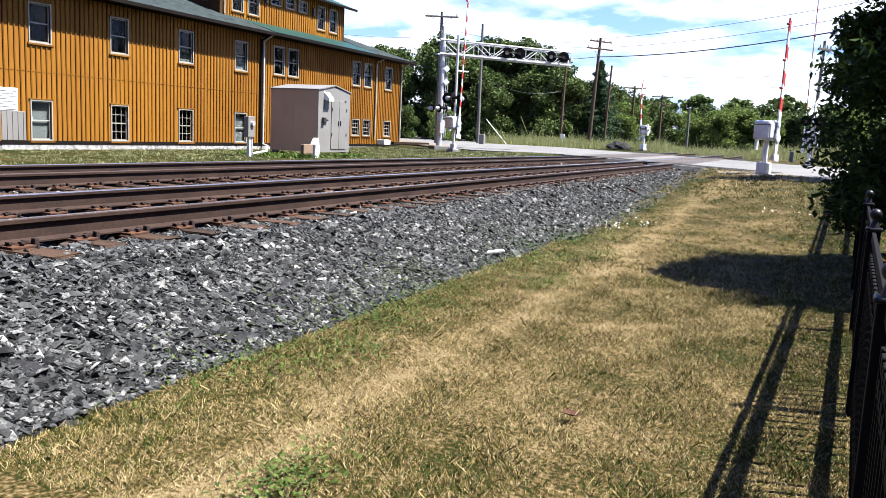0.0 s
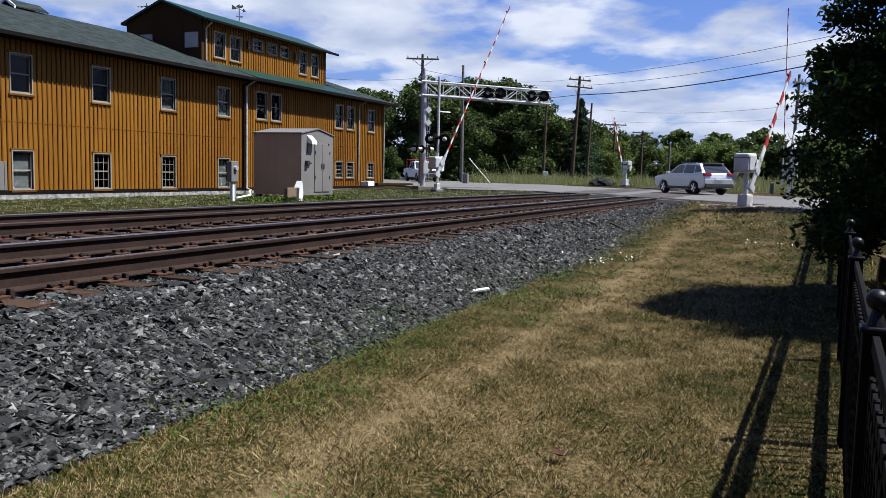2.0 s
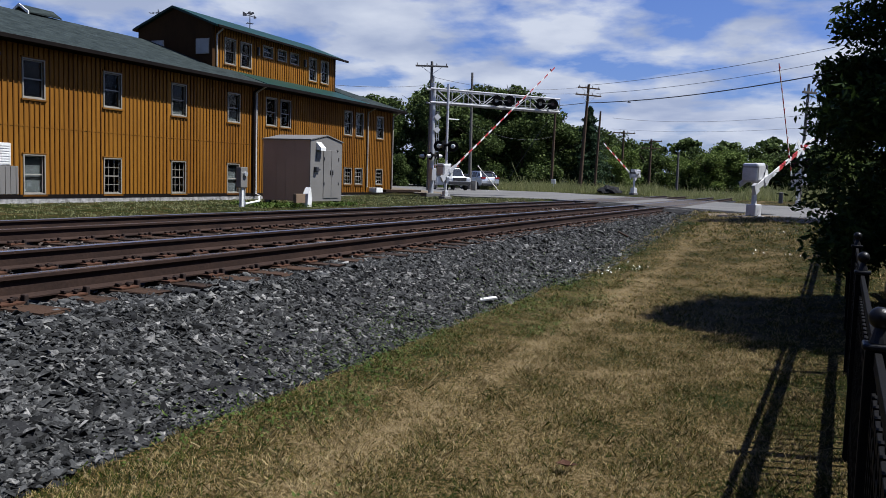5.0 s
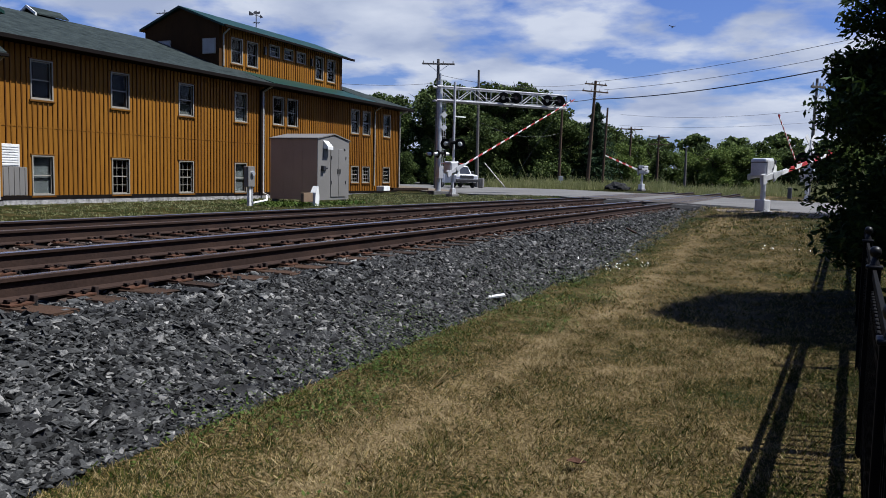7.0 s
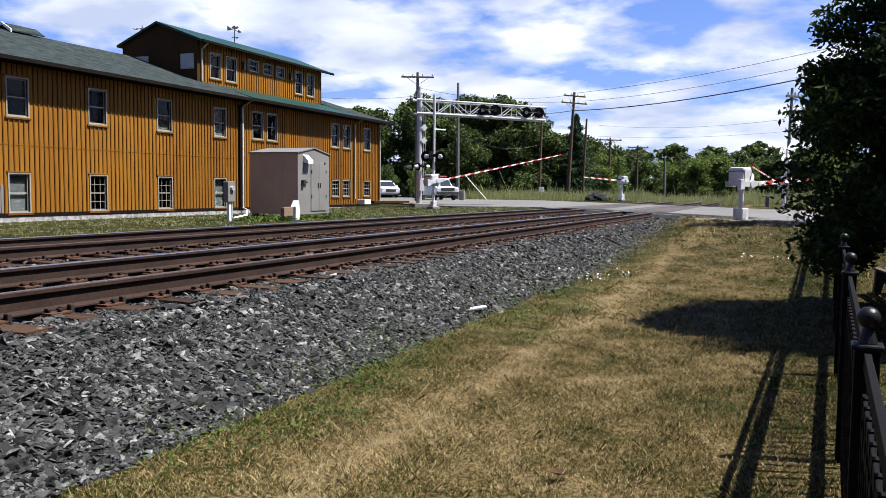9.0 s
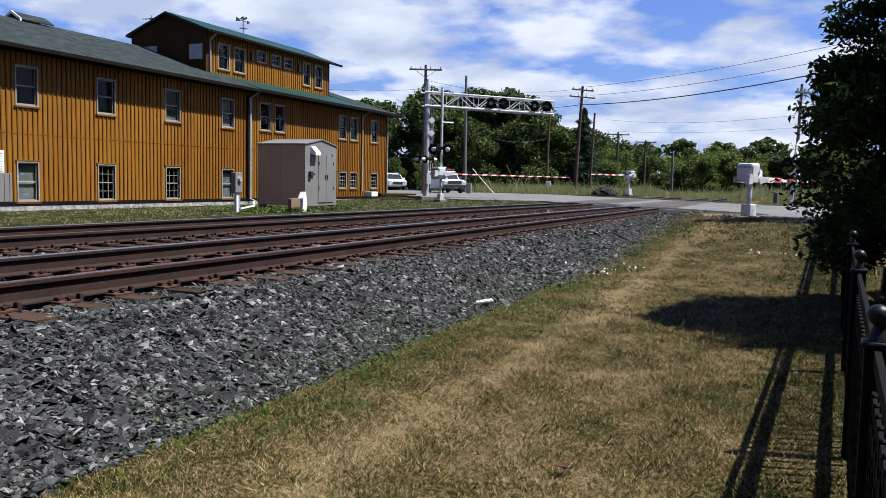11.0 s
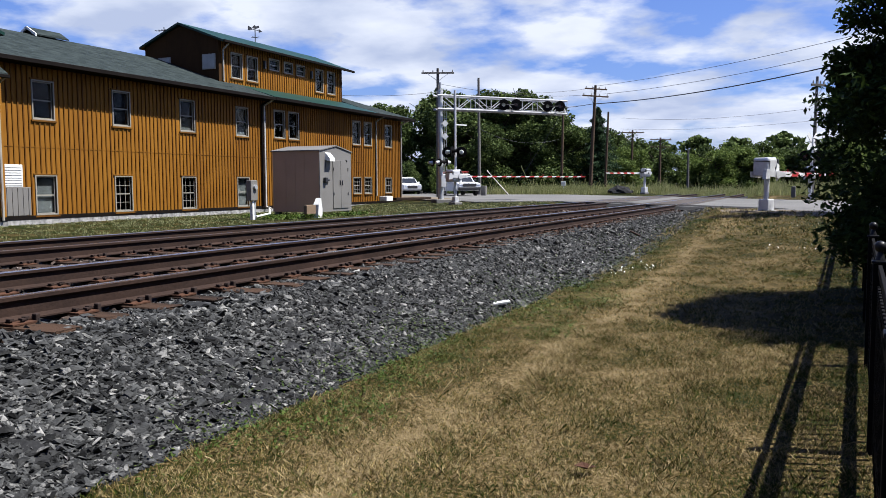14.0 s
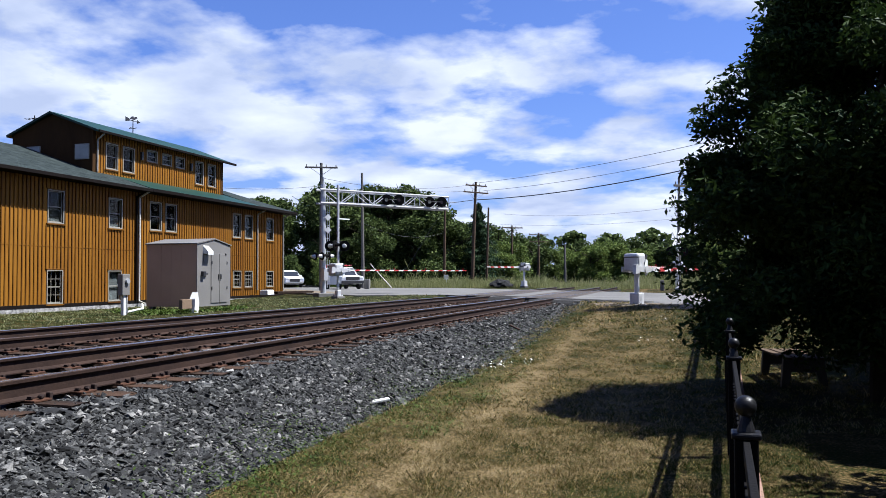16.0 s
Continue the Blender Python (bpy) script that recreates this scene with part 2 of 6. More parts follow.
CAP_BLACK = dull(mat("weathered black cap paint", (0.008, 0.008, 0.009), (0.004, 0.004, 0.005), rough=0.4, scale=9, fine=80, bump=0.1), 0.2)
RAIL_SIDE = mat("brown rusted rail steel", (0.0333, 0.0196, 0.0146), (0.0143, 0.00887, 0.00731), rough=0.75, metal=0.1, scale=2.5, fine=40, bump=0.2)
RAIL_TOP = mat("polished rail steel", (0.42, 0.43, 0.47), (0.24, 0.24, 0.26), rough=0.24, metal=0.9, scale=3, fine=30, bump=0.02)
RUST = mat("brown rusted plate steel", (0.062, 0.029, 0.017), (0.03, 0.015, 0.010), rough=0.85, scale=9, fine=90, bump=0.3, objrand=0.3)
TIE_WOOD = mat("weathered creosoted timber", (0.042, 0.024, 0.015), (0.014, 0.009, 0.0065), rough=0.9, scale=4, fine=40, stretch=(0.3, 3, 3), bump=0.5, objrand=0.5)
POLE_WOOD = mat("weathered pole wood", (0.0811, 0.0558, 0.0372), (0.0439, 0.0304, 0.0203), rough=0.85, scale=3, fine=30, stretch=(4, 4, 0.4), bump=0.3)
POLE_GREY = mat("grey weathered pole wood", (0.122, 0.115, 0.105), (0.0743, 0.0709, 0.0642), rough=0.85, scale=3, fine=30, stretch=(4, 4, 0.4), bump=0.3)
ASPHALT = mat("worn grey asphalt", (0.122, 0.118, 0.113), (0.074, 0.072, 0.069), rough=0.9, scale=0.35, fine=30, bump=0.3)
ASPHALT_DARK = mat("dark patched asphalt", (0.0211, 0.0203, 0.0194), (0.0106, 0.0101, 0.00972), rough=0.95, scale=3, fine=30, bump=0.6)
CROSSING = mat("worn crossing rubber and timber", (0.0642, 0.0545, 0.0482), (0.0321, 0.0273, 0.0241), rough=0.9, scale=1.2, fine=30, bump=0.3, objrand=0.3)
CONCRETE = mat("weathered concrete", (0.144, 0.138, 0.128), (0.0963, 0.0929, 0.0866), rough=0.9, scale=2, fine=30, bump=0.3)
PINK_PAVER = mat("pinkish concrete edging", (0.223, 0.142, 0.112), (0.169, 0.101, 0.0811), rough=0.9, scale=6, fine=60, bump=0.3)
DIRT = mat("bare dirt and gravel", (0.128, 0.103, 0.0739), (0.0866, 0.0706, 0.0515), rough=0.95, scale=1.5, fine=30, bump=0.4)
# Near-black bed: shade in the gaps between stones is in its colour.
GRAVEL_BED = ballast_mat("crushed stone bed with gap shade", 0.0, (0.00375, 0.00375, 0.00406), (0.0141, 0.0141, 0.0147))
STONE = ballast_mat("grey crushed stone", 0.92, (0.00465, 0.00473, 0.00473), (0.0287, 0.0291, 0.0289))
PALE_STONE = ballast_mat("pale crushed stone", 0.4, (0.085, 0.081, 0.077), (0.15, 0.145, 0.138))
RUSTY_STONE = ballast_mat("rust-stained crushed stone", 0.8, (0.00938, 0.00718, 0.00625), (0.0344, 0.025, 0.0206))
GRASS = grass_mat("dry lawn base with blade shade", False)
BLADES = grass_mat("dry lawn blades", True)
GREENBLADE = leaf_mat("tall green weeds", (0.13, 0.155, 0.05), (0.32, 0.31, 0.15), 0.3)
SOFT_GREEN = leaf_mat("short green grass", (0.0718, 0.0803, 0.0296), (0.177, 0.177, 0.0887))
WEED = leaf_mat("broad green weed leaf", (0.018, 0.036, 0.006), (0.062, 0.085, 0.018))
PETAL = mat("white petals", (0.8, 0.8, 0.76), rough=0.7, bump=0)
LEAF_NEAR = leaf_mat("dark green leaf", (0.010, 0.021, 0.005), (0.038, 0.062, 0.014), 0.15)
LEAF_FAR = leaf_mat("summer foliage", (0.014, 0.026, 0.007), (0.085, 0.115, 0.034), 0.22)
LEAF_BRIGHT = leaf_mat("yellow green shrub foliage", (0.035, 0.06, 0.012), (0.12, 0.155, 0.04), 0.28)
LEAF_BLUE = leaf_mat("dark conifer needles", (0.014, 0.03, 0.014), (0.04, 0.065, 0.03))
BARK = mat("dark bark", (0.038, 0.0296, 0.0232), (0.0169, 0.0135, 0.0106), rough=0.95, scale=6, fine=40, stretch=(3, 3, 0.6), bump=0.6)
# Grey glass tint and near-black rooms put the unlit inside into colours.
GLASS = glass_mat("window glass", (0.22, 0.25, 0.27))
ROOM_DARK = mat("near-black for unlit insides", (0.016, 0.015, 0.015), rough=0.9, bump=0)
BLIND = mat("pale window blind", (0.32, 0.32, 0.3008), rough=0.8, scale=3, bump=0.05)
SILVER_PAINT = mat("silver car paint", (0.50, 0.52, 0.55), (0.46, 0.48, 0.51), rough=0.28, metal=0.5, scale=2, bump=0, coat=0.6)
WHITE_PAINT = mat("white car paint", (0.80, 0.81, 0.82), (0.75, 0.76, 0.77), rough=0.3, scale=2, bump=0, coat=0.6)
TYRE = mat("tyre rubber", (0.03, 0.03, 0.03), (0.015, 0.015, 0.015), rough=0.85, scale=20, bump=0.1)
CHROME = mat("alloy rim", (0.62, 0.62, 0.63), rough=0.25, metal=0.9, scale=8, bump=0)
RED = mat("red reflective paint", (0.34, 0.028, 0.024), (0.24, 0.022, 0.02), rough=0.4, scale=6, bump=0)
LENS_DARK = mat("unlit dark red lens", (0.05, 0.008, 0.008), rough=0.15, bump=0)
LENS_RED = mat("red lamp lens", (0.20, 0.01, 0.012), rough=0.15, bump=0)
LENS_CLEAR = mat("clear headlamp lens", (0.7, 0.72, 0.74), rough=0.12, bump=0)
CARTON = mat("weathered tan cardboard", (0.152, 0.108, 0.0718), (0.101, 0.0697, 0.0465), rough=0.9, scale=4, fine=30, bump=0.2)


# ---- mesh helpers ----
def mesh_of(name, bm, material, smooth=False):
    me = bpy.data.meshes.new(name)
    bm.normal_update()
    bm.to_mesh(me)
    bm.free()
    for m in (material if isinstance(material, (list, tuple)) else [material]):
        me.materials.append(m)
    if smooth:
        me.polygons.foreach_set("use_smooth", [True] * len(me.polygons))
    return me


def part(name, bm, material, parent=None, label="", smooth=False, at=None):
    ob = new(name, mesh_of(name, bm, material, smooth) if isinstance(bm, bmesh.types.BMesh) else bm)
    ob.parent = parent
    if at is not None:
        ob.matrix_basis = at
    return tagged(ob, label) if label else ob


def thing(name, at, label, category, group="", kind=""):
    ob = new(name)
    ob.empty_display_size = 0.2
    ob.matrix_basis = at
    return tagged(ob, label, category, group, kind)


def box(bm, x0, y0, z0, x1, y1, z1, bevel=0.0, m=None, mi=0):
    r = bmesh.ops.create_cube(bm, size=1)
    t = Matrix.Translation(((x0 + x1) / 2, (y0 + y1) / 2, (z0 + z1) / 2)) @ Matrix.Diagonal((abs(x1 - x0), abs(y1 - y0), abs(z1 - z0), 1))
    bmesh.ops.transform(bm, matrix=(m @ t) if m else t, verts=r["verts"])
    fs = {f for v in r["verts"] for f in v.link_faces}
    for f in fs:
        f.material_index = mi
    if bevel:
        es = {e for v in r["verts"] for e in v.link_edges}
        bmesh.ops.bevel(bm, geom=list(es), offset=bevel, segments=2, affect="EDGES", profile=0.5)
    return bm


def tube(bm, a, b, ra, rb=None, seg=10, mi=0):
    a, b = Vector(a), Vector(b)
    rb = ra if rb is None else rb
    d = b - a
    q = d.to_track_quat("Z", "Y").to_matrix().to_4x4()
    r = bmesh.ops.create_cone(bm, cap_ends=True, segments=seg, radius1=ra, radius2=rb, depth=d.length)
    bmesh.ops.transform(bm, matrix=Matrix.Translation((a + b) / 2) @ q, verts=r["verts"])
    for f in {f for v in r["verts"] for f in v.link_faces}:
        f.material_index = mi
    return bm


def ball(bm, c, r, seg=12, squash=1.0):
    s = bmesh.ops.create_uvsphere(bm, u_segments=seg, v_segments=max(6, seg // 2 + 2), radius=r)
    bmesh.ops.transform(bm, matrix=Matrix.Translation(c) @ Matrix.Diagonal((1, 1, squash, 1)), verts=s["verts"])
    return bm


def prism(bm, pts, axis, lo, hi, mi=0):
    """Extrude an outline: axis 'x': pts are (y, z); 'y': (x, z); 'z': (x, y)."""
    def v(p, h):
        return {"x": (h, p[0], p[1]), "y": (p[0], h, p[1]), "z": (p[0], p[1], h)}[axis]
    a = [bm.verts.new(v(p, lo)) for p in pts]
    b = [bm.verts.new(v(p, hi)) for p in pts]
    fs = [bm.faces.new(a), bm.faces.new(b[::-1])]
    for i in range(len(pts)):
        j = (i + 1) % len(pts)
        fs.append(bm.faces.new((a[j], a[i], b[i], b[j])))
    for f in fs:
        f.material_index = mi
    bmesh.ops.recalc_face_normals(bm, faces=fs)
    return bm


def nb():
    return bmesh.new()


def quads(name, verts, nper, material, parent=None, faces=None, kind="", label="", category=""):
    """One mesh out of many small alike faces; verts is an (n * nper, 3) array."""
    me = bpy.data.meshes.new(name)
    n = len(verts) // nper
    faces = faces or [tuple(range(nper))]
    base = np.arange(n)[:, None] * nper
    allf = [(base + np.array(f)[None, :]) for f in faces]
    loops = np.concatenate(allf, axis=1).reshape(-1) if len({len(f) for f in faces}) == 1 else None
    k = len(faces[0])
    total = n * len(faces)
    me.vertices.add(len(verts)); me.vertices.foreach_set("co", np.asarray(verts, np.float32).reshape(-1))
    me.loops.add(len(loops)); me.loops.foreach_set("vertex_index", loops.astype(np.int32))
    me.polygons.add(total)
    me.polygons.foreach_set("loop_start", np.arange(total, dtype=np.int32) * k)
    me.polygons.foreach_set("loop_total", np.full(total, k, np.int32))
    me.polygons.foreach_set("use_smooth", np.zeros(total, bool))
    me.materials.append(material)
    me.update(calc_edges=True)
    ob = new(name, me)
    ob.parent = parent
    return tagged(ob, label, category, "", kind)


def smooth(a, b, t):
    t = np.clip((t - a) / (b - a), 0, 1)
    return t * t * (3 - 2 * t)


# ---- the lie of the land ----
ROAD_U = (-0.645, 0.764)      # the road's way, from the park side across the tracks
ROAD_N = (0.764, 0.645)


def road_off(x, y):
    return (x + 0.9) * ROAD_N[0] + (y - 42.0) * ROAD_N[1]


def rail_z(y):
    return 0.815 - 0.0037 * np.minimum(y, 39.0)


def ground_z(x, y):
    x, y = np.asarray(x, float), np.asarray(y, float)
    o = road_off(x, y)
    right = 0.62 * smooth(-20.0, -8.6, o)
    left = 0.30 + 0.34 * smooth(-24.0, -8.6, o)
    k = smooth(-10.5, -5.0, x)
    z = left * (1 - k) + right * k
    far = smooth(5.0, 30.0, o)
    z = np.where(o > -8.6, 0.62 + 0.22 * far, z)
    pit = smooth(-12.2, -11.2, x) * (1 - smooth(-4.4, -3.5, x)) * (1 - smooth(150, 200, y))
    return z - 0.35 * pit * np.where(z > 0.3, 1.0, 0.6)


def ballast_z(x, y):
    x, y = np.asarray(x, float), np.asarray(y, float)
    top = rail_z(y) - 0.222
    z = top - np.maximum(x + 4.28, 0) * 0.57 - np.maximum(-10.95 - x, 0) * 0.30
    return z


def grid_object(name, xs, ys, zf, material, jitter=0.0, seed=1):
    rng = np.random.default_rng(seed)
    X, Y = np.meshgrid(xs, ys)
    Z = zf(X, Y) + rng.normal(0, 1, X.shape) * jitter
    nx, ny = len(xs), len(ys)
    verts = np.stack([X, Y, Z], -1).reshape(-1, 3)
    i = (np.arange(ny - 1)[:, None] * nx + np.arange(nx - 1)[None, :]).reshape(-1)
    f = np.stack([i, i + 1, i + nx + 1, i + nx], 1)
    me = bpy.data.meshes.new(name)
    me.vertices.add(len(verts)); me.vertices.foreach_set("co", verts.astype(np.float32).reshape(-1))
    me.loops.add(f.size); me.loops.foreach_set("vertex_index", f.astype(np.int32).reshape(-1))
    me.polygons.add(len(f))
    me.polygons.foreach_set("loop_start", np.arange(len(f), dtype=np.int32) * 4)
    me.polygons.foreach_set("loop_total", np.full(len(f), 4, np.int32))
    me.polygons.foreach_set("use_smooth", [True] * len(f))
    me.materials.append(material)
    me.update(calc_edges=True)
    return new(name, me)


gx = np.unique(np.concatenate([np.linspace(-1500, -80, 12), np.linspace(-80, -14, 34), np.arange(-14, 8, 0.25), np.linspace(8, 60, 27), np.linspace(60, 1500, 12)]))
gy = np.unique(np.concatenate([np.linspace(-600, -20, 8), np.arange(-20, 60, 0.4), np.linspace(60, 220, 50), np.linspace(220, 2500, 14)]))
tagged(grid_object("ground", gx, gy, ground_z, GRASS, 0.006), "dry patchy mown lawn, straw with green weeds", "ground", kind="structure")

by = np.concatenate([np.arange(-7, 37, 0.11), np.linspace(37, 240, 120)])
tagged(grid_object("track_bed", np.arange(-13.2, -2.8, 0.11), by, ballast_z, GRAVEL_BED, 0.014), "grey stone track ballast bed, darkened for shade between stones", "ballast", kind="structure")


def road_point(o, s):
    return (-0.9 + ROAD_N[0] * o + ROAD_U[0] * s, 42.0 + ROAD_N[1] * o + ROAD_U[1] * s)


def build_road():
    ss = np.concatenate([np.arange(-70, 120, 2.0)])
    oo = [-8.0, -7.4, -4.0, 0.0, 3.4, 4.0]
    bm = nb()
    rows = []
    rng = np.random.default_rng(4)
    for s in ss:
        zz = 0.66 if s > -14 else 0.66 - 0.012 * (-14 - s)
        row = []
        for k, o in enumerate(oo):
            x, y = road_point(o + (rng.normal(0, 0.06) if k in (0, 5) else 0), s)
            row.append(bm.verts.new((x, y, zz - (0.03 if k in (0, 5) else 0))))
        low = [bm.verts.new((row[0].co.x, row[0].co.y, zz - 0.40)), bm.verts.new((row[-1].co.x, row[-1].co.y, zz - 0.4))]
        rows.append([low[0]] + row + [low[1]])
    for a, b in zip(rows, rows[1:]):
        for i in range(len(a) - 1):
            bm.faces.new((a[i], a[i + 1], b[i + 1], b[i]))
    bmesh.ops.recalc_face_normals(bm, faces=bm.faces)
    ob = part("road", bm, ASPHALT)
    tagged(ob, "worn pale grey asphalt road over the crossing", "road", kind="structure")
    bm = nb()
    for s0 in np.arange(-40, -5, 1.0):
        q = [road_point(o, ss_) for o, ss_ in ((1.7, s0), (1.85, s0), (1.85, s0 + 1.0), (1.7, s0 + 1.0))]
        zz = [0.664 if t > -14 else 0.664 - 0.012 * (-14 - t) for t in (s0, s0, s0 + 1, s0 + 1)]
        bm.faces.new([bm.verts.new((x, y, z + 0.004)) for (x, y), z in zip(q, zz)])
    bmesh.ops.recalc_face_normals(bm, faces=bm.faces)
    tagged(part("road_marking", bm, WHITE), "worn white painted road line", "road marking", kind="structure")
    for xc in (-5.72, -9.47):
        y0 = 42 + (-8.0 - (xc + 0.9) * ROAD_N[0]) / ROAD_N[1]
        deck = thing("level_crossing", pose(0, 0, 0), "worn brown-grey crossing deck between the rails", "level crossing", "decks of the crossing")
        for k in range(8):
            bm = nb(); box(bm, xc - 0.66, y0 + 0.25 + k * 2.25, 0.50, xc + 0.66, y0 + 2.47 + k * 2.25, 0.667, 0.008)
            part("panel", bm, CROSSING, deck)
        for sx in (-1.3, 0.82):
            bm = nb(); box(bm, xc + sx, y0 + 0.25, 0.50, xc + sx + 0.48, y0 + 18.2, 0.666, 0.008)
            part("plank", bm, CROSSING, deck)
    bm = nb()
    ring = []
    for s0 in np.arange(-9.0, 4.1, 0.5):
        wob = 0.10 * math.sin(s0 * 3.1) + 0.07 * math.sin(s0 * 7.7)
        ring.append([bm.verts.new((*road_point(o, s0), z)) for o, z in ((-8.75 + wob, 0.30), (-8.45 + wob, 0.52), (-8.2, 0.60), (-7.7, 0.665), (-7.2, 0.668))])
    for p, q in zip(ring, ring[1:]):
        for k in range(4):
            bm.faces.new((p[k], p[k + 1], q[k + 1], q[k]))
    bmesh.ops.recalc_face_normals(bm, faces=bm.faces)
    tagged(part("road_shoulder", bm, ASPHALT_DARK), "dark broken asphalt edge of the road", "road edge", kind="structure")
    # side apron by the wooden building
    bm = nb()
    prism(bm, [(-12.0, 41.5), (-16.2, 40.2), (-21.5, 45.2), (-22.6, 50.0), (-60, 92), (-48, 96), (-18, 56)], "z", 0.2, 0.652)
    tagged(part("pavement", bm, ASPHALT), "grey asphalt apron beside the road", "pavement", kind="structure")
    bm = nb()
    prism(bm, [(-18.3, 42.9), (-23.4, 47.2), (-36, 58), (-34, 66), (-21.8, 49.8)], "z", 0.2, 0.662)
    tagged(part("ground_dirt", bm, DIRT), "bare tan dirt drive beside the building", "dirt", kind="structure")
    bm = nb(); rows = []
    for s0 in np.arange(-19, -7.9, 0.5):
        rows.append([bm.verts.new((*road_point(o, s0), float(ground_z(*road_point(o, s0))) + (0.02 if k < 3 else 0.03))) for k, o in enumerate((-9.9 + 0.35 * math.sin(s0 * 2.1), -9.2, -8.5, -7.9))])
    for p, q in zip(rows, rows[1:]):
        for k in range(3):
            bm.faces.new((p[k], p[k + 1], q[k + 1], q[k]))
    bmesh.ops.recalc_face_normals(bm, faces=bm.faces)
    tagged(part("ground_verge", bm, DIRT), "bare tan dirt verge along the road", "dirt", kind="structure")
    # dark rubble along the broken pavement edge next to the stones
    rng = np.random.default_rng(9)
    for k in range(16):
        s = rng.uniform(-8.5, 1.5)
        x, y = road_point(-8.0 - rng.uniform(0.05, 0.5), s)
        bm = nb()
        bmesh.ops.create_icosphere(bm, subdivisions=1, radius=1)
        for v in bm.verts:
            v.co *= rng.uniform(0.7, 1.15)
        w = rng.uniform(0.12, 0.34)
        ob = part("asphalt_lump", bm, ASPHALT_DARK)
        ob.matrix_basis = pose(x, y, float(max(ground_z(x, y), ballast_z(x, y) if x < -2.9 else -9)) + 0.02, 0, 0, rng.uniform(0, 180)) @ Matrix.Diagonal((w, w * 0.7, w * 0.45, 1))
        tagged(ob, "broken lump of dark asphalt at the road edge", "asphalt lump", "lumps along the road edge")


build_road()

# ---- railway tracks ----
def rail_profile():
    return [(-0.075, 0), (0.075, 0), (0.075, 0.01085), (0.012, 0.02893), (0.009, 0.122), (0.036, 0.1356), (0.037, 0.1609), (0.028, 0.1681), (-0.028, 0.1681), (-0.037, 0.1609), (-0.036, 0.1356), (-0.009, 0.122), (-0.012, 0.02893), (-0.075, 0.01085)]


def rail_mesh(shiny):
    bm = nb()
    prof = rail_profile()
    ys = [-14, -4, 6, 16, 26, 39, 70, 110, 160, 230]
    rings = [[bm.verts.new((x, y, float(rail_z(y)) - 0.168 + z)) for x, z in prof] for y in ys]
    for a, b in zip(rings, rings[1:]):
        for i in range(len(prof)):
            j = (i + 1) % len(prof)
            f = bm.faces.new((a[i], a[j], b[j], b[i]))
            if i in shiny:
                f.material_index = 1
    bm.faces.new(rings[0]); bm.faces.new(rings[-1][::-1])
    bmesh.ops.recalc_face_normals(bm, faces=bm.faces)
    return mesh_of("rail", bm, [RAIL_SIDE, RAIL_TOP])


def tie_mesh(seed):
    rng = np.random.default_rng(seed)
    bm = nb()
    box(bm, -1.3, -0.115, -0.17, 1.3, 0.115, 0.0, 0.012)
    for v in bm.verts:
        v.co.x += rng.normal(0, 0.01); v.co.z += rng.normal(0, 0.004)
    return mesh_of("tie", bm, TIE_WOOD)


def plate_mesh():
    bm = nb()
    box(bm, -0.17, -0.095, 0.0, 0.17, 0.095, 0.018, 0.004)
    for sx, sy in ((-0.10, -0.06), (-0.10, 0.06), (0.10, -0.06), (0.10, 0.06), (-0.145, 0.0), (0.145, 0.0)):
        box(bm, sx - 0.010, sy - 0.010, 0.018, sx + 0.010, sy + 0.010, 0.036, mi=1)
        box(bm, sx - 0.020, sy - 0.016, 0.032, sx + 0.020, sy + 0.016, 0.046, mi=1)
    return mesh_of("tie_plate", bm, [RUST, SPIKE])


def anchor_mesh():
    bm = nb()
    box(bm, -0.10, -0.014, 0.0, 0.10, 0.014, 0.03, 0.006)
    box(bm, 0.07, -0.018, -0.02, 0.115, 0.018, 0.055, 0.008)
    return mesh_of("rail_anchor", bm, SPIKE)


TIES = [tie_mesh(k) for k in range(4)]
PLATE, ANCHOR = plate_mesh(), anchor_mesh()
RAIL_A, RAIL_B = rail_mesh({7, 8}), rail_mesh({6, 7, 8, 9})


def build_track(xc, label, seed):
    rng = np.random.default_rng(seed)
    tr = thing("railway_track", pose(xc, 0, 0), label, "railway track", "pair of tracks")
    part("rail", RAIL_A, None, tr, "brown rusted steel rail", at=pose(0.75, 0, 0))
    part("rail", RAIL_B, None, tr, "steel rail with a polished head", at=pose(-0.75, 0, 0))
    y, k = -2.0, 0
    while y < 36.5:
        if road_off(xc, y) > -8.4:
            break
        zt = float(rail_z(y)) - 0.186
        part("tie", TIES[k % 4], None, tr, at=pose(rng.normal(0, 0.04), y, zt, 0, 0, rng.normal(0, 0.7)))
        for sx in (0.75, -0.75):
            part("tie_plate", PLATE, None, tr, at=pose(sx, y, zt))
            if y < 16:
                part("rail_anchor", ANCHOR, None, tr, at=pose(sx, y + 0.15, zt + 0.0, 0, 0, 0 if sx > 0 else 180))
        y += 0.53 + rng.normal(0, 0.012); k += 1
    return tr


build_track(-5.72, "rusty near railway track on weathered timber ties", 3)
build_track(-9.47, "rusty far railway track on weathered timber ties", 5)


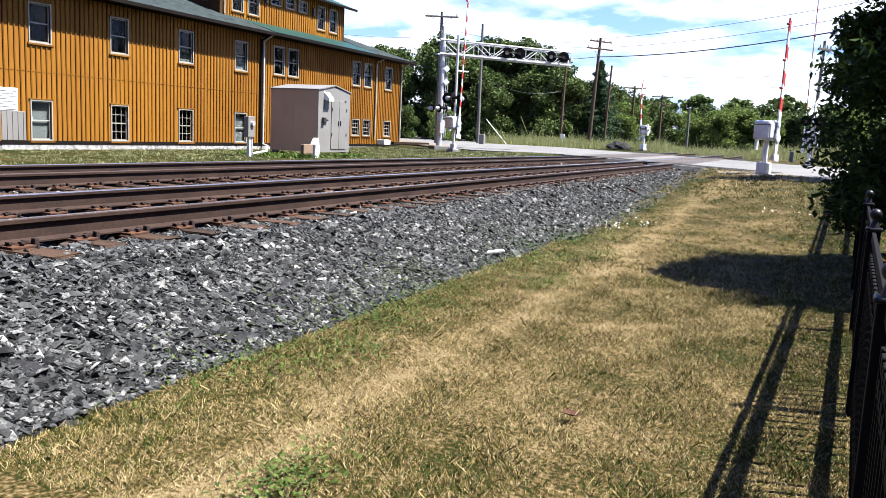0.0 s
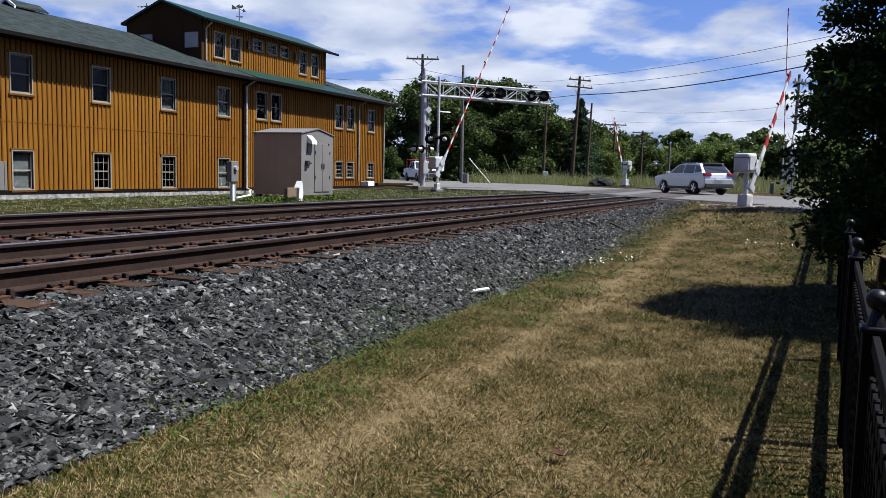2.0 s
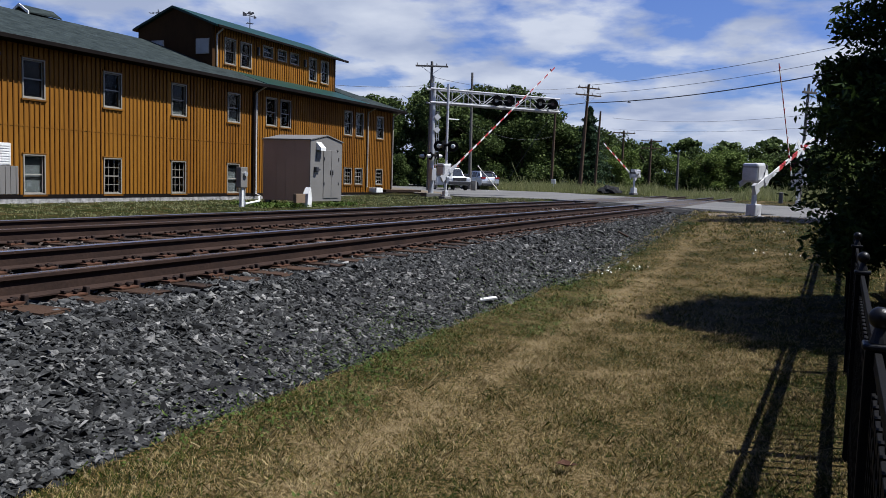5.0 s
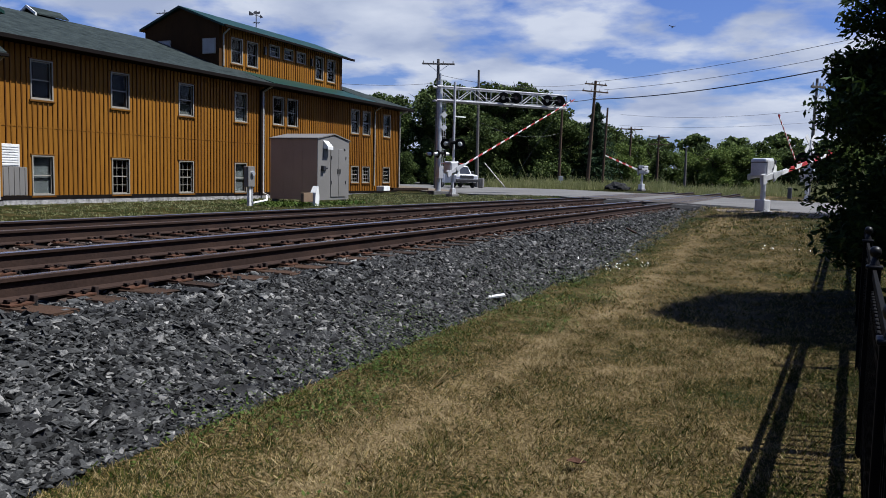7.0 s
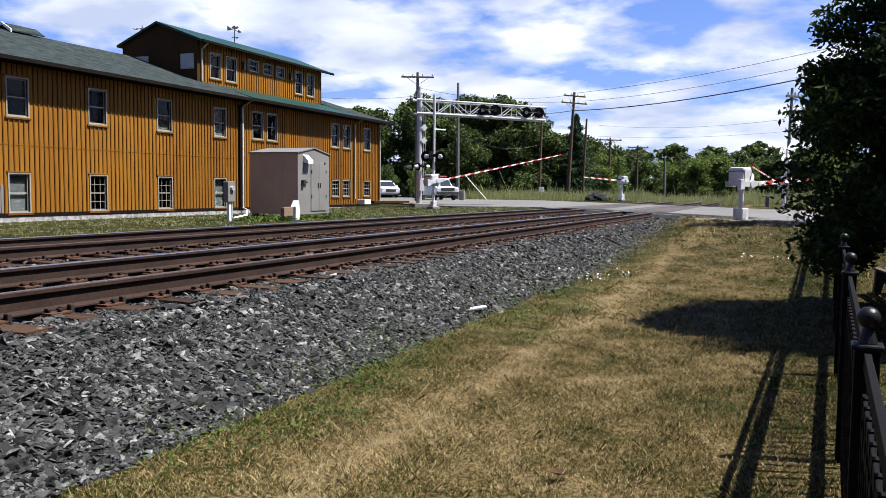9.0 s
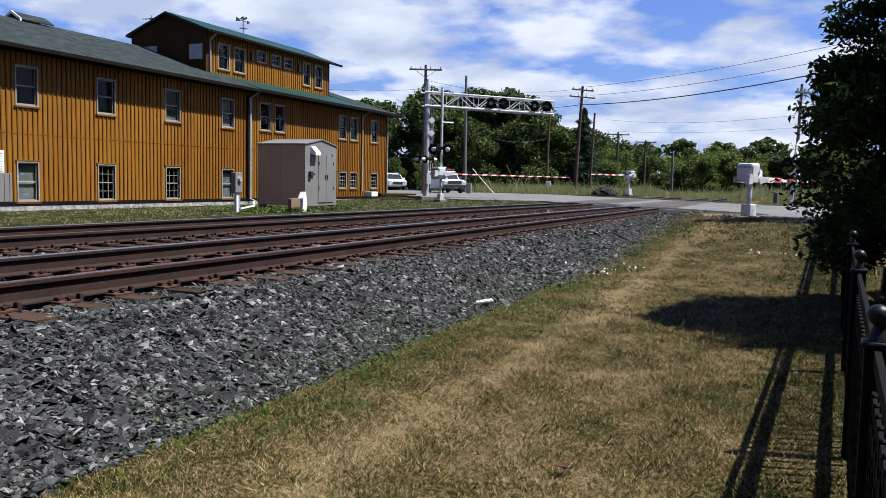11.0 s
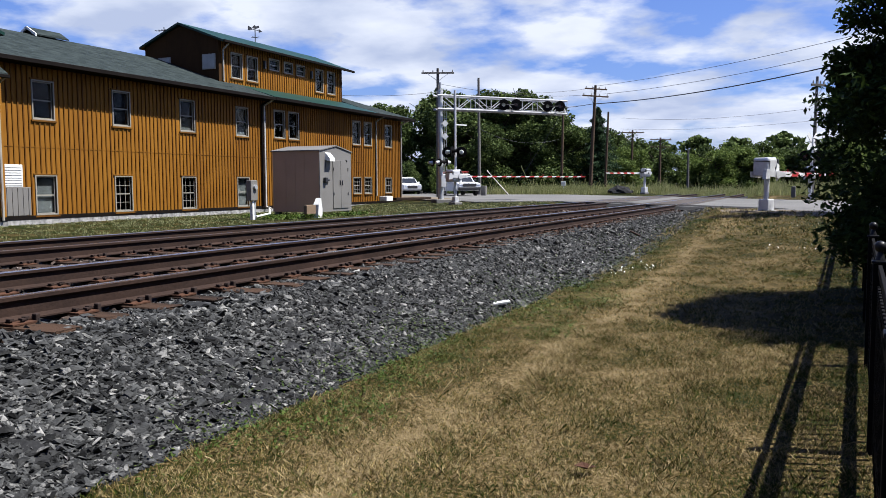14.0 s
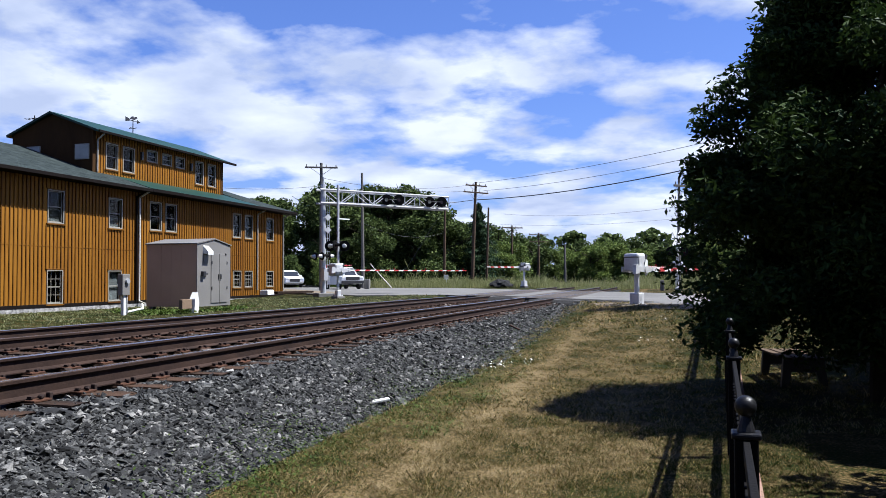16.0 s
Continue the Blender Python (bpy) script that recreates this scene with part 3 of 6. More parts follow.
# ---- crushed stones ----
def stones(name, n, xr, yr, size, seed, near_bias=1.0, material=None):
    rng = np.random.default_rng(seed)
    y = yr[0] + (yr[1] - yr[0]) * rng.random(n) ** near_bias
    x = rng.uniform(*xr, n)
    rock_v = np.array([(1, 0, 0), (-1, 0, 0), (0, 1, 0), (0, -1, 0), (0.5, 0.5, 0.8), (-0.6, 0.3, 0.75), (0.1, -0.6, 0.85)])
    rock_f = [(4, 5, 6), (0, 2, 4), (2, 1, 5), (4, 2, 5), (1, 3, 6), (1, 6, 5), (3, 0, 6), (0, 4, 6), (0, 3, 1), (0, 1, 2)]
    s = size * rng.lognormal(0, 0.35, n)
    sc = np.stack([s * rng.uniform(0.8, 1.5, n), s * rng.uniform(0.7, 1.1, n), s * rng.uniform(0.34, 0.62, n)], 1)
    v = rock_v[None] * rng.uniform(0.75, 1.25, (n, 7, 1)) * sc[:, None, :]
    a, b = rng.uniform(0, 2 * np.pi, n), rng.normal(0, 0.5, n)
    ca, sa, cb, sb = np.cos(a), np.sin(a), np.cos(b), np.sin(b)
    X, Y, Z = v[..., 0], v[..., 1], v[..., 2]
    X, Z = X * cb[:, None] + Z * sb[:, None], -X * sb[:, None] + Z * cb[:, None]
    X, Y = X * ca[:, None] - Y * sa[:, None], X * sa[:, None] + Y * ca[:, None]
    z = np.maximum(ballast_z(x, y), ground_z(x, y) - 0.02) + s * 0.15
    keep = road_off(x, y) < -8.1
    P = np.stack([X + x[:, None], Y + y[:, None], Z + z[:, None]], -1)[keep].reshape(-1, 3)
    return quads(name, P, 7, material or STONE, faces=rock_f, kind="stuff", label="angular grey crushed ballast stones", category="gravel")


stones("ballast_stones_shoulder", 95000, (-4.85, -3.28), (1.5, 12.0), 0.0185, 11, 1.35)
stones("ballast_stones_shoulder_far", 32000, (-4.85, -3.1), (12.0, 38.0), 0.028, 12, 1.3)
stones("ballast_stones_between", 20000, (-12.0, -4.75), (3.0, 18.0), 0.024, 13, material=RUSTY_STONE)
stones("ballast_stones_far", 7000, (-12.2, -4.6), (18.0, 38.0), 0.038, 14, material=RUSTY_STONE)
stones("ballast_stones_pale", 520, (-4.6, -3.4), (1.8, 20.0), 0.024, 16, 1.4, material=PALE_STONE)
stones("ballast_stones_scattered", 500, (-3.6, -2.9), (2.0, 26.0), 0.022, 15)


# ---- lawn ----
def lawn(name, n, xr, yr, h, w, seed, bias=1.0, material=None, label="short dry straw and green grass blades"):
    rng = np.random.default_rng(seed)
    y = yr[0] + (yr[1] - yr[0]) * rng.random(n) ** bias
    x = rng.uniform(*xr, n)
    tuft = np.arange(n) // 14 * 14
    x, y = x[tuft] + rng.normal(0, 5 * w + 0.012, n), y[tuft] + rng.normal(0, 5 * w + 0.012, n)
    edge = -3.38 + 0.20 * np.sin(y * 1.3 + 0.6) + 0.13 * np.sin(y * 3.7 + 1)
    ok = (x > edge + rng.normal(0, 0.13, n)) | (x < -11.9)
    ok &= road_off(x, y) < -8.3
    x, y = x[ok], y[ok]; n = len(x)
    hh = h * rng.lognormal(0, 0.4, n) * (0.7 + 0.6 * np.sin(x * 5.1 + 2 * np.sin(y * 3.3)) ** 2)
    a = rng.uniform(0, 2 * np.pi, n)
    lean = rng.normal(0, 0.55, (n, 2)) * hh[:, None]
    z = ground_z(x, y) - 0.005
    dx, dy = np.cos(a) * w * rng.uniform(0.6, 1.4, n), np.sin(a) * w * rng.uniform(0.6, 1.4, n)
    P = np.empty((n, 4, 3))
    P[:, 0] = np.stack([x - dx, y - dy, z], 1)
    P[:, 1] = np.stack([x + dx, y + dy, z], 1)
    P[:, 2] = np.stack([x + dx * 0.3 + lean[:, 0], y + dy * 0.3 + lean[:, 1], z + hh], 1)
    P[:, 3] = np.stack([x - dx * 0.3 + lean[:, 0] * 1.1, y - dy * 0.3 + lean[:, 1] * 1.1, z + hh * 0.96], 1)
    return quads(name, P.reshape(-1, 3), 4, material or BLADES, kind="stuff", label=label, category="grass")


lawn("grass_near", 290000, (-4.0, 1.2), (2.3, 9.0), 0.019, 0.0019, 21, 1.25)
lawn("grass_middle", 85000, (-3.8, 3.5), (9.0, 20.0), 0.024, 0.004, 22, 1.1)
lawn("grass_far", 34000, (-3.8, 6.0), (20.0, 34.0), 0.04, 0.009, 23)
lawn("grass_by_building", 42000, (-23.5, -12.0), (4.0, 42.0), 0.035, 0.012, 24, 0.9, SOFT_GREEN, "short soft green grass by the building")


def weed_patch(name, spots, n, leaf, seed, material, label):
    rng = np.random.default_rng(seed)
    out = []
    for (cx, cy, r) in spots:
        x = cx + rng.normal(0, r * 0.5, n); y = cy + rng.normal(0, r * 0.9, n)
        z = np.maximum(ground_z(x, y), np.where(x < -3.2, ballast_z(x, y), -9)) + rng.uniform(0.01, 0.11, n)
        a = rng.uniform(0, 2 * np.pi, n); t = rng.normal(0.25, 0.3, n); L = leaf * rng.uniform(0.6, 1.4, n)
        d = np.stack([np.cos(a), np.sin(a), np.tan(np.clip(t, -1, 1))], 1) * L[:, None]
        e = np.stack([-np.sin(a), np.cos(a), np.zeros(n)], 1) * L[:, None] * 0.32
        c = np.stack([x, y, z], 1)
        out.append(np.stack([c - d * 0.5, c + e, c + d * 0.6, c - e], 1))
    return quads(name, np.concatenate(out).reshape(-1, 3), 4, material, kind="stuff", label=label, category="weeds")


weed_patch("broadleaf_weeds", [(-3.25, 5.3, 0.5), (-3.1, 6.3, 0.45), (-3.2, 7.3, 0.5), (-3.05, 8.6, 0.45), (-2.75, 9.3, 0.4), (-2.9, 11.5, 0.5), (-2.6, 12.6, 0.5), (-2.9, 14.5, 0.7), (-3.0, 17.5, 0.8), (-3.2, 21, 0.9), (-2.75, 4.6, 0.35), (-2.9, 5.7, 0.4), (-2.35, 8.1, 0.3), (-2.4, 10.4, 0.35), (-3.1, 3.9, 0.35), (-3.3, 9.6, 0.6), (-3.25, 10.4, 0.5), (-3.3, 6.8, 0.5), (-3.3, 12.0, 0.6), (-3.35, 15.8, 0.8), (-3.3, 19.2, 0.9), (-3.35, 24.0, 1.2), (-1.9, 2.75, 0.2)], 420, 0.024, 31, WEED, "low broad-leaved green weeds along the stones")
weed_patch("white_flowers", [(-3.35, 13.6, 0.35), (-3.05, 14.2, 0.3), (-2.6, 14.6, 0.3), (-0.3, 22, 0.8), (-0.2, 17.5, 0.5)], 26, 0.034, 32, PETAL, "small white flowers in the weeds")


def rough_grass(name, spots, n, h, seed):
    rng = np.random.default_rng(seed)
    out = []
    for (x0, y0, x1, y1) in spots:
        x = rng.uniform(x0, x1, n); y = rng.uniform(y0, y1, n); hh = h * rng.lognormal(0, 0.4, n)
        z = ground_z(x, y)
        a = rng.uniform(0, np.pi, n); w = 0.02
        dx, dy = np.cos(a) * w, np.sin(a) * w
        l = rng.normal(0, 0.25, (n, 2)) * hh[:, None]
        out.append(np.stack([np.stack([x - dx, y - dy, z], 1), np.stack([x + dx, y + dy, z], 1), np.stack([x + l[:, 0] + dx * .3, y + l[:, 1], z + hh], 1), np.stack([x + l[:, 0] - dx * .3, y + l[:, 1], z + hh * .95], 1)], 1))
    return quads(name, np.concatenate(out).reshape(-1, 3), 4, GREENBLADE, kind="stuff", label="tall green roadside grass and weeds", category="tall grass")


rough_grass("tall_grass", [(-27, 69, -18, 76), (-24, 72, -12, 82), (-14, 72, -2, 84), (-4, 62, 8, 76), (1.4, 44, 7, 56)], 14000, 0.42, 41)

# ---- wooden building ----
WX = -23.6                      # face of the long wall
BASE_Z, EAVE_Z, Y_A, Y_B = 0.46, 5.62, 2.0, 46.3


def wall_with_openings(name, y0, y1, z0, z1, holes, x_face, parent, thick=0.22, material=None):
    ys = sorted({y0, y1, *[h[0] for h in holes], *[h[1] for h in holes]})
    zs = sorted({z0, z1, *[h[2] for h in holes], *[h[3] for h in holes]})
    bm = nb()
    for a, b in zip(ys, ys[1:]):
        run = None
        for c, d in zip(zs, zs[1:]):
            my, mz = (a + b) / 2, (c + d) / 2
            solid = not any(h[0] < my < h[1] and h[2] < mz < h[3] for h in holes)
            if solid:
                run = (run[0], d) if run else (c, d)
            if run and (not solid or d == zs[-1]):
                box(bm, x_face - thick, a, run[0], x_face, b, run[1]); run = None
    bmesh.ops.remove_doubles(bm, verts=bm.verts, dist=0.0005)
    return part(name, bm, material or SIDING, parent, "orange-brown stained board siding")


def window_part(parent, x, y0, y1, z0, z1, style, double=True):
    """A sash window set in the wall: casing, meeting rail, panes and what hangs behind them."""
    bm = nb()
    t = 0.05
    for a, b, c, d in ((y0 - t, y1 + t, z1, z1 + t), (y0 - t, y1 + t, z0 - t, z0), (y0 - t, y0, z0, z1), (y1, y1 + t, z0, z1)):
        box(bm, x - 0.05, a, c, x + 0.035, b, d, 0.006)
    win = part("window", bm, SASH, parent, "tan-cased sash window")
    bm = nb(); box(bm, x - 0.05, y0 - t - 0.05, z0 - t - 0.06, x + 0.06, y1 + t + 0.05, z0 - t, 0.006); part("window_sill", bm, SIDING_SEAM, win, "brown wooden sill board")
    bm = nb(); box(bm, x - 0.05, y0 - t - 0.04, z1 + t, x + 0.045, y1 + t + 0.04, z1 + t + 0.045, 0.006); part("head_board", bm, SIDING_SEAM, win, "brown wooden head board")
    bm = nb()
    s = 0.035
    zm = (z0 + z1) / 2
    for a, b, c, d in ((y0, y0 + s, z0, z1), (y1 - s, y1, z0, z1), (y0, y1, z0, z0 + s), (y0, y1, z1 - s, z1), (y0, y1, zm - s * 0.6, zm + s * 0.6)):
        box(bm, x - 0.09, a, c, x - 0.045, b, d)
    part("sash", bm, SASH, win)
    for c, d in ((z0 + s, zm - s * 0.6), (zm + s * 0.6, z1 - s)):
        bm = nb(); box(bm, x - 0.075, y0 + s, c, x - 0.068, y1 - s, d)
        g = part("pane", bm, GLASS, win); g.visible_shadow = False
    if style == "muntin":
        for k in (1, 2):
            yy = y0 + (y1 - y0) * k / 3
            bm = nb(); box(bm, x - 0.068, yy - 0.009, z0, x - 0.05, yy + 0.009, z1); part("muntin", bm, SASH, win)
        for zz in ((z0 + zm) / 2, (z1 + zm) / 2):
            bm = nb(); box(bm, x - 0.066, y0, zz - 0.009, x - 0.052, y1, zz + 0.009); part("muntin", bm, SASH, win)
    if style == "blind":
        bm = nb(); box(bm, x - 0.15, y0, z0, x - 0.14, y1, z1); part("blind", bm, BLIND, win)
    if style == "half":
        bm = nb(); box(bm, x - 0.15, y0, z0, x - 0.14, y1, z0 + (z1 - z0) * 0.42); part("curtain", bm, BLIND, win)
    return win


def build_house():
    h = thing("building", pose(0, 0, 0), "three-storey orange-brown board-and-batten wooden building with green roofs", "building")
    wins = []
    for y in (5.4, 8.9, 19.45, 22.88, 26.44, 30.02):
        wins.append((y, y + 0.80, 3.83, 5.06, "half" if y > 25 else "plain"))
        wins.append((y, y + 0.78, 0.64, 1.90, {19.45: "blind", 22.88: "muntin", 26.44: "muntin", 30.02: "blind"}.get(y, "plain")))
    for y in (32.9, 34.1, 40.3, 41.6, 44.15):
        wins.append((y, y + 0.80, 3.88, 5.15, "plain"))
    for y in (40.34, 41.6, 44.15):
        wins.append((y, y + 0.78, 1.10, 1.96, "muntin"))
    holes = [w[:4] for w in wins]
    wall_with_openings("wall", Y_A, Y_B, 0.54, EAVE_Z + 0.06, holes, WX, h)
    for w in wins:
        window_part(h, WX, *w)
    bm = nb(); box(bm, WX - 0.2, Y_A, 0.1, WX + 0.03, Y_B, 0.535); part("foundation", bm, RUBBLE, h, "pale rubble foundation strip")
    bm = nb(); box(bm, WX - 0.02, Y_A, 0.47, WX + 0.045, Y_B, 0.60, 0.006); part("skirt_board", bm, TRIM_DARK, h, "dark brown skirt board")
    bm = nb(); box(bm, WX - 11.0, Y_A, 0.1, WX - 10.8, Y_B, EAVE_Z); part("wall", bm, SIDING, h)
    bm = nb(); box(bm, WX - 11.0, Y_B - 0.22, 0.1, WX - 0.22, Y_B, EAVE_Z + 0.05); part("wall", bm, SIDING, h)
    bm = nb(); box(bm, WX - 11.0, Y_A, 0.1, WX - 0.22, Y_A + 0.2, EAVE_Z + 0.05); part("wall", bm, SIDING, h)
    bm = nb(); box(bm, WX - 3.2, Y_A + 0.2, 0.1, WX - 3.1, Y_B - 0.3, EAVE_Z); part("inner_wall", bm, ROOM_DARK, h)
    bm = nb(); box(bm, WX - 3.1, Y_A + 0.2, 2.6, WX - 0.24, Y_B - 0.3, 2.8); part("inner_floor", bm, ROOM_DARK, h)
    # battens
    full = nb(); box(full, -0.008, -0.021, 0, 0.034, 0.021, 1); full = mesh_of("batten", full, SIDING_SEAM)
    y = 12.0
    while y < Y_B - 0.05:
        runs, z = [], BASE_Z + 0.03
        for c, d in sorted((a[2] - 0.12, a[3] + 0.08) for a in holes if a[0] - 0.1 < y < a[1] + 0.1):
            if c > z: runs.append((z, c))
            z = d
        runs.append((z, EAVE_Z - 0.02))
        for a, b in runs:
            ob = part("batten", full, None, h)
            ob.matrix_basis = Matrix.LocRotScale((WX, y, a), None, (1, 1, b - a))
        y += 0.202
    bm = nb(); box(bm, WX, Y_A, 2.86, WX + 0.012, Y_B, 2.90); part("seam_board", bm, SIDING, h)
    # main roof, long slope over the tracks
    s = 0.345
    def slab(y0, y1, x0, x1, z0, sl, th, material, name, label="", hip=0.0):
        b = nb()
        zt = z0 + (x0 - x1) * sl
        pts = [(x0, y0, z0), (x0, y1, z0), (x1, y1 - hip, zt), (x1, y0, zt)]
        lo = [b.verts.new((p[0], p[1], p[2] - th)) for p in pts]; hi = [b.verts.new(p) for p in pts]
        b.faces.new(hi); b.faces.new(lo[::-1])
        for i in range(4):
            j = (i + 1) % 4; b.faces.new((lo[i], lo[j], hi[j], hi[i]))
        bmesh.ops.recalc_face_normals(b, faces=b.faces)
        return part(name, b, material, h, label)
    slab(Y_A - 0.4, 32.1, WX + 0.63, -28.8, EAVE_Z + 0.06, s, 0.05, SHINGLE, "roof", "grey-green asphalt shingle roof")
    slab(Y_A - 0.4, 32.1, -34.9, -28.8, EAVE_Z + 0.04, s, 0.05, SHINGLE, "roof")
    slab(32.1, 42.2, WX + 0.63, -25.02, EAVE_Z + 0.10, 0.32, 0.10, GREEN_METAL, "roof", "green metal skirt roof")
    slab(41.9, 46.9, WX + 0.63, -28.8, EAVE_Z + 0.08, s, 0.05, SHINGLE, "roof", "grey-green asphalt shingle roof", hip=4.2)
    b = nb()
    v = [b.verts.new(p) for p in ((WX + 0.63, 46.9, EAVE_Z + 0.075), (-34.9, 46.9, EAVE_Z + 0.075), (-28.8, 42.7, EAVE_Z + 0.075 + (WX + 0.63 + 28.8) * s))]
    w = [b.verts.new((p.co.x, p.co.y, p.co.z - 0.1)) for p in v]
    b.faces.new(v); b.faces.new(w[::-1])
    for i in range(3):
        j = (i + 1) % 3; b.faces.new((w[i], w[j], v[j], v[i]))
    bmesh.ops.recalc_face_normals(b, faces=b.faces)
    part("roof", b, SHINGLE, h)
    # gutters, soffit and downpipes
    b = nb(); box(b, WX + 0.58, Y_A - 0.4, EAVE_Z - 0.09, WX + 0.70, 32.12, EAVE_Z + 0.055, 0.015); part("gutter", b, TRIM_DARK, h)
    b = nb(); box(b, WX + 0.58, 32.14, EAVE_Z - 0.07, WX + 0.70, 46.9, EAVE_Z + 0.085, 0.015); part("gutter", b, TRIM_DARK, h)
    b = nb(); box(b, WX, Y_A - 0.4, EAVE_Z - 0.09, WX + 0.65, 46.9, EAVE_Z - 0.06); part("soffit", b, TRIM_DARK, h)
    for y, m, zb in ((31.80, TRIM_DARK, 0.6), (32.0, SASH_WHITE, 0.55), (42.9, TRIM, 0.9), (46.15, TRIM, 0.8)):
        b = nb(); tube(b, (WX + 0.09, y, zb), (WX + 0.09, y, EAVE_Z - 0.3), 0.045, seg=8); tube(b, (WX + 0.09, y, EAVE_Z - 0.32), (WX + 0.62, y, EAVE_Z - 0.06), 0.045, seg=8)
        if y == 32.0:
            tube(b, (WX + 0.09, y, zb), (WX + 0.75, y - 0.5, zb - 0.08), 0.05, seg=8)
        part("downpipe", b, m, h, "painted downpipe")
    # upper block
    bx, by0, by1, zt = -25.0, 30.85, 41.35, 8.30
    uw = [(31.55, 32.3, 6.66, 7.78, "plain"), (32.75, 33.5, 6.66, 7.78, "plain"), (34.55, 35.3, 7.40, 7.90, "blind"), (35.82, 36.52, 7.40, 7.90, "blind"), (36.95, 37.66, 7.40, 7.90, "blind"), (38.77, 39.46, 6.74, 7.92, "plain"), (39.98, 40.7, 6.74, 7.92, "plain")]
    wall_with_openings("wall", by0, by1, 6.0, zt, [w[:4] for w in uw], bx, h)
    for w in uw:
        window_part(h, bx, *w)
    y = by0 + 0.1
    while y < by1:
        runs, z = [], 6.3
        for c, d in sorted((a[2] - 0.12, a[3] + 0.08) for a in uw if a[0] - 0.1 < y < a[1] + 0.1):
            if c > z: runs.append((z, c))
            z = d
        runs.append((z, zt - 0.05))
        for a, c in runs:
            ob = part("batten", full, None, h); ob.matrix_basis = Matrix.LocRotScale((bx, y, a), None, (1, 1, c - a))
        y += 0.202
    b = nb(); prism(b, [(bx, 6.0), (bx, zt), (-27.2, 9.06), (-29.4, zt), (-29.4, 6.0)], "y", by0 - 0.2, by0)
    part("gable_wall", b, SIDING_SHADE, h, "dark brown gable siding, its shade put into the colour")
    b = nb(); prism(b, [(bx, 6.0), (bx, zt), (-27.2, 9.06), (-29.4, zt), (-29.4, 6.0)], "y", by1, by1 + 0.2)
    part("gable_wall", b, SIDING_SHADE, h)
    b = nb(); box(b, -29.4, by0, 6.0, -29.2, by1, zt); part("wall", b, SIDING, h)
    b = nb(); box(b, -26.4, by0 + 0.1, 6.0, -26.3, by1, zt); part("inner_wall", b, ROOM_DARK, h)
    for sx, x0 in ((1, bx + 0.42), (-1, -29.6)):
        b = nb()
        zc, zr = zt - 0.08, 9.2
        pts = [(x0, by0 - 0.38), (x0, by1 + 0.85), (-27.2, by1 + 0.85), (-27.2, by0 - 0.38)]
        zz = [zc, zc, zr, zr]
        lo = [b.verts.new((p[0], p[1], z - 0.1)) for p, z in zip(pts, zz)]; hi = [b.verts.new((p[0], p[1], z)) for p, z in zip(pts, zz)]
        b.faces.new(hi); b.faces.new(lo[::-1])
        for i in range(4):
            j = (i + 1) % 4; b.faces.new((lo[i], lo[j], hi[j], hi[i]))
        bmesh.ops.recalc_face_normals(b, faces=b.faces)
        part("roof", b, GREEN_METAL, h, "green standing-seam metal roof")
    b = nb(); box(b, bx + 0.40, by0 - 0.36, zt - 0.19, bx + 0.50, by1 + 0.85, zt - 0.075, 0.012); part("gutter", b, TRIM_DARK, h)
    b = nb(); tube(b, (bx + 0.06, by0 + 0.05, 6.4), (bx + 0.06, by0 + 0.05, zt - 0.45), 0.04, seg=8); tube(b, (bx + 0.06, by0 + 0.05, zt - 0.45), (bx + 0.42, by0 + 0.05, zt - 0.2), 0.04, seg=8)
    part("downpipe", b, TRIM, h)
    for y0 in (34.05, 38.25):
        b = nb(); box(b, bx, y0 - 0.07, 7.35, bx + 0.14, y0 + 0.07, 7.75, 0.02); part("wall_lamp", b, BLACK, h)
    # two small windows in the shaded gable
    for x0 in (-25.55, -28.2):
        b = nb(); box(b, x0 - 0.38, by0 - 0.24, 6.95, x0 + 0.38, by0 - 0.2, 7.65, 0.01)
        w = part("window", b, TRIM, h)
        b = nb(); box(b, x0 - 0.32, by0 - 0.246, 7.0, x0 + 0.32, by0 - 0.241, 7.6); part("pane", b, BLIND, w)
    # Near-black body stands for the dark inside under the white rake.
    b = nb(); prism(b, [(-29.25, 7.3), (-29.25, 7.68), (-28.9, 7.9), (-28.55, 7.68), (-28.55, 7.3)], "y", 23.8, 24.4); part("roof_cupola", b, ROOM_DARK, h, "small dark roof vent gable")
    b = nb(); prism(b, [(-29.4, 7.62), (-28.9, 7.92), (-28.4, 7.62), (-28.4, 7.67), (-28.9, 7.98), (-29.4, 7.67)], "y", 23.72, 25.3); part("cupola_roof", b, SHINGLE, h)
    b = nb(); prism(b, [(-29.42, 7.56), (-28.9, 7.9), (-28.38, 7.56), (-28.38, 7.68), (-28.9, 8.0), (-29.42, 7.68)], "y", 23.66, 23.718); part("rake_board", b, WHITE, h, "white rake boards")
    # louvred vent and grey lower panel
    b = nb(); box(b, WX + 0.003, 18.04, 1.55, WX + 0.05, 18.92, 2.28, 0.01)
    vent = part("louvre", b, WHITE, h, "white louvred vent panel")
    for k in range(8):
        b = nb(); box(b, WX + 0.05, 18.09, 1.6 + k * 0.083, WX + 0.065, 18.87, 1.63 + k * 0.083); part("slat", b, WHITE, vent)
    b = nb(); box(b, WX + 0.003, 18.04, BASE_Z + 0.15, WX + 0.042, 19.2, 1.54, 0.01)
    pan = part("panel", b, GREY_METAL, h, "grey ribbed metal panel")
    for k in range(6):
        b = nb(); box(b, WX + 0.04, 18.1 + k * 0.2, BASE_Z + 0.15, WX + 0.06, 18.14 + k * 0.2, 1.53); part("rib", b, GREY_METAL, pan)


build_house()


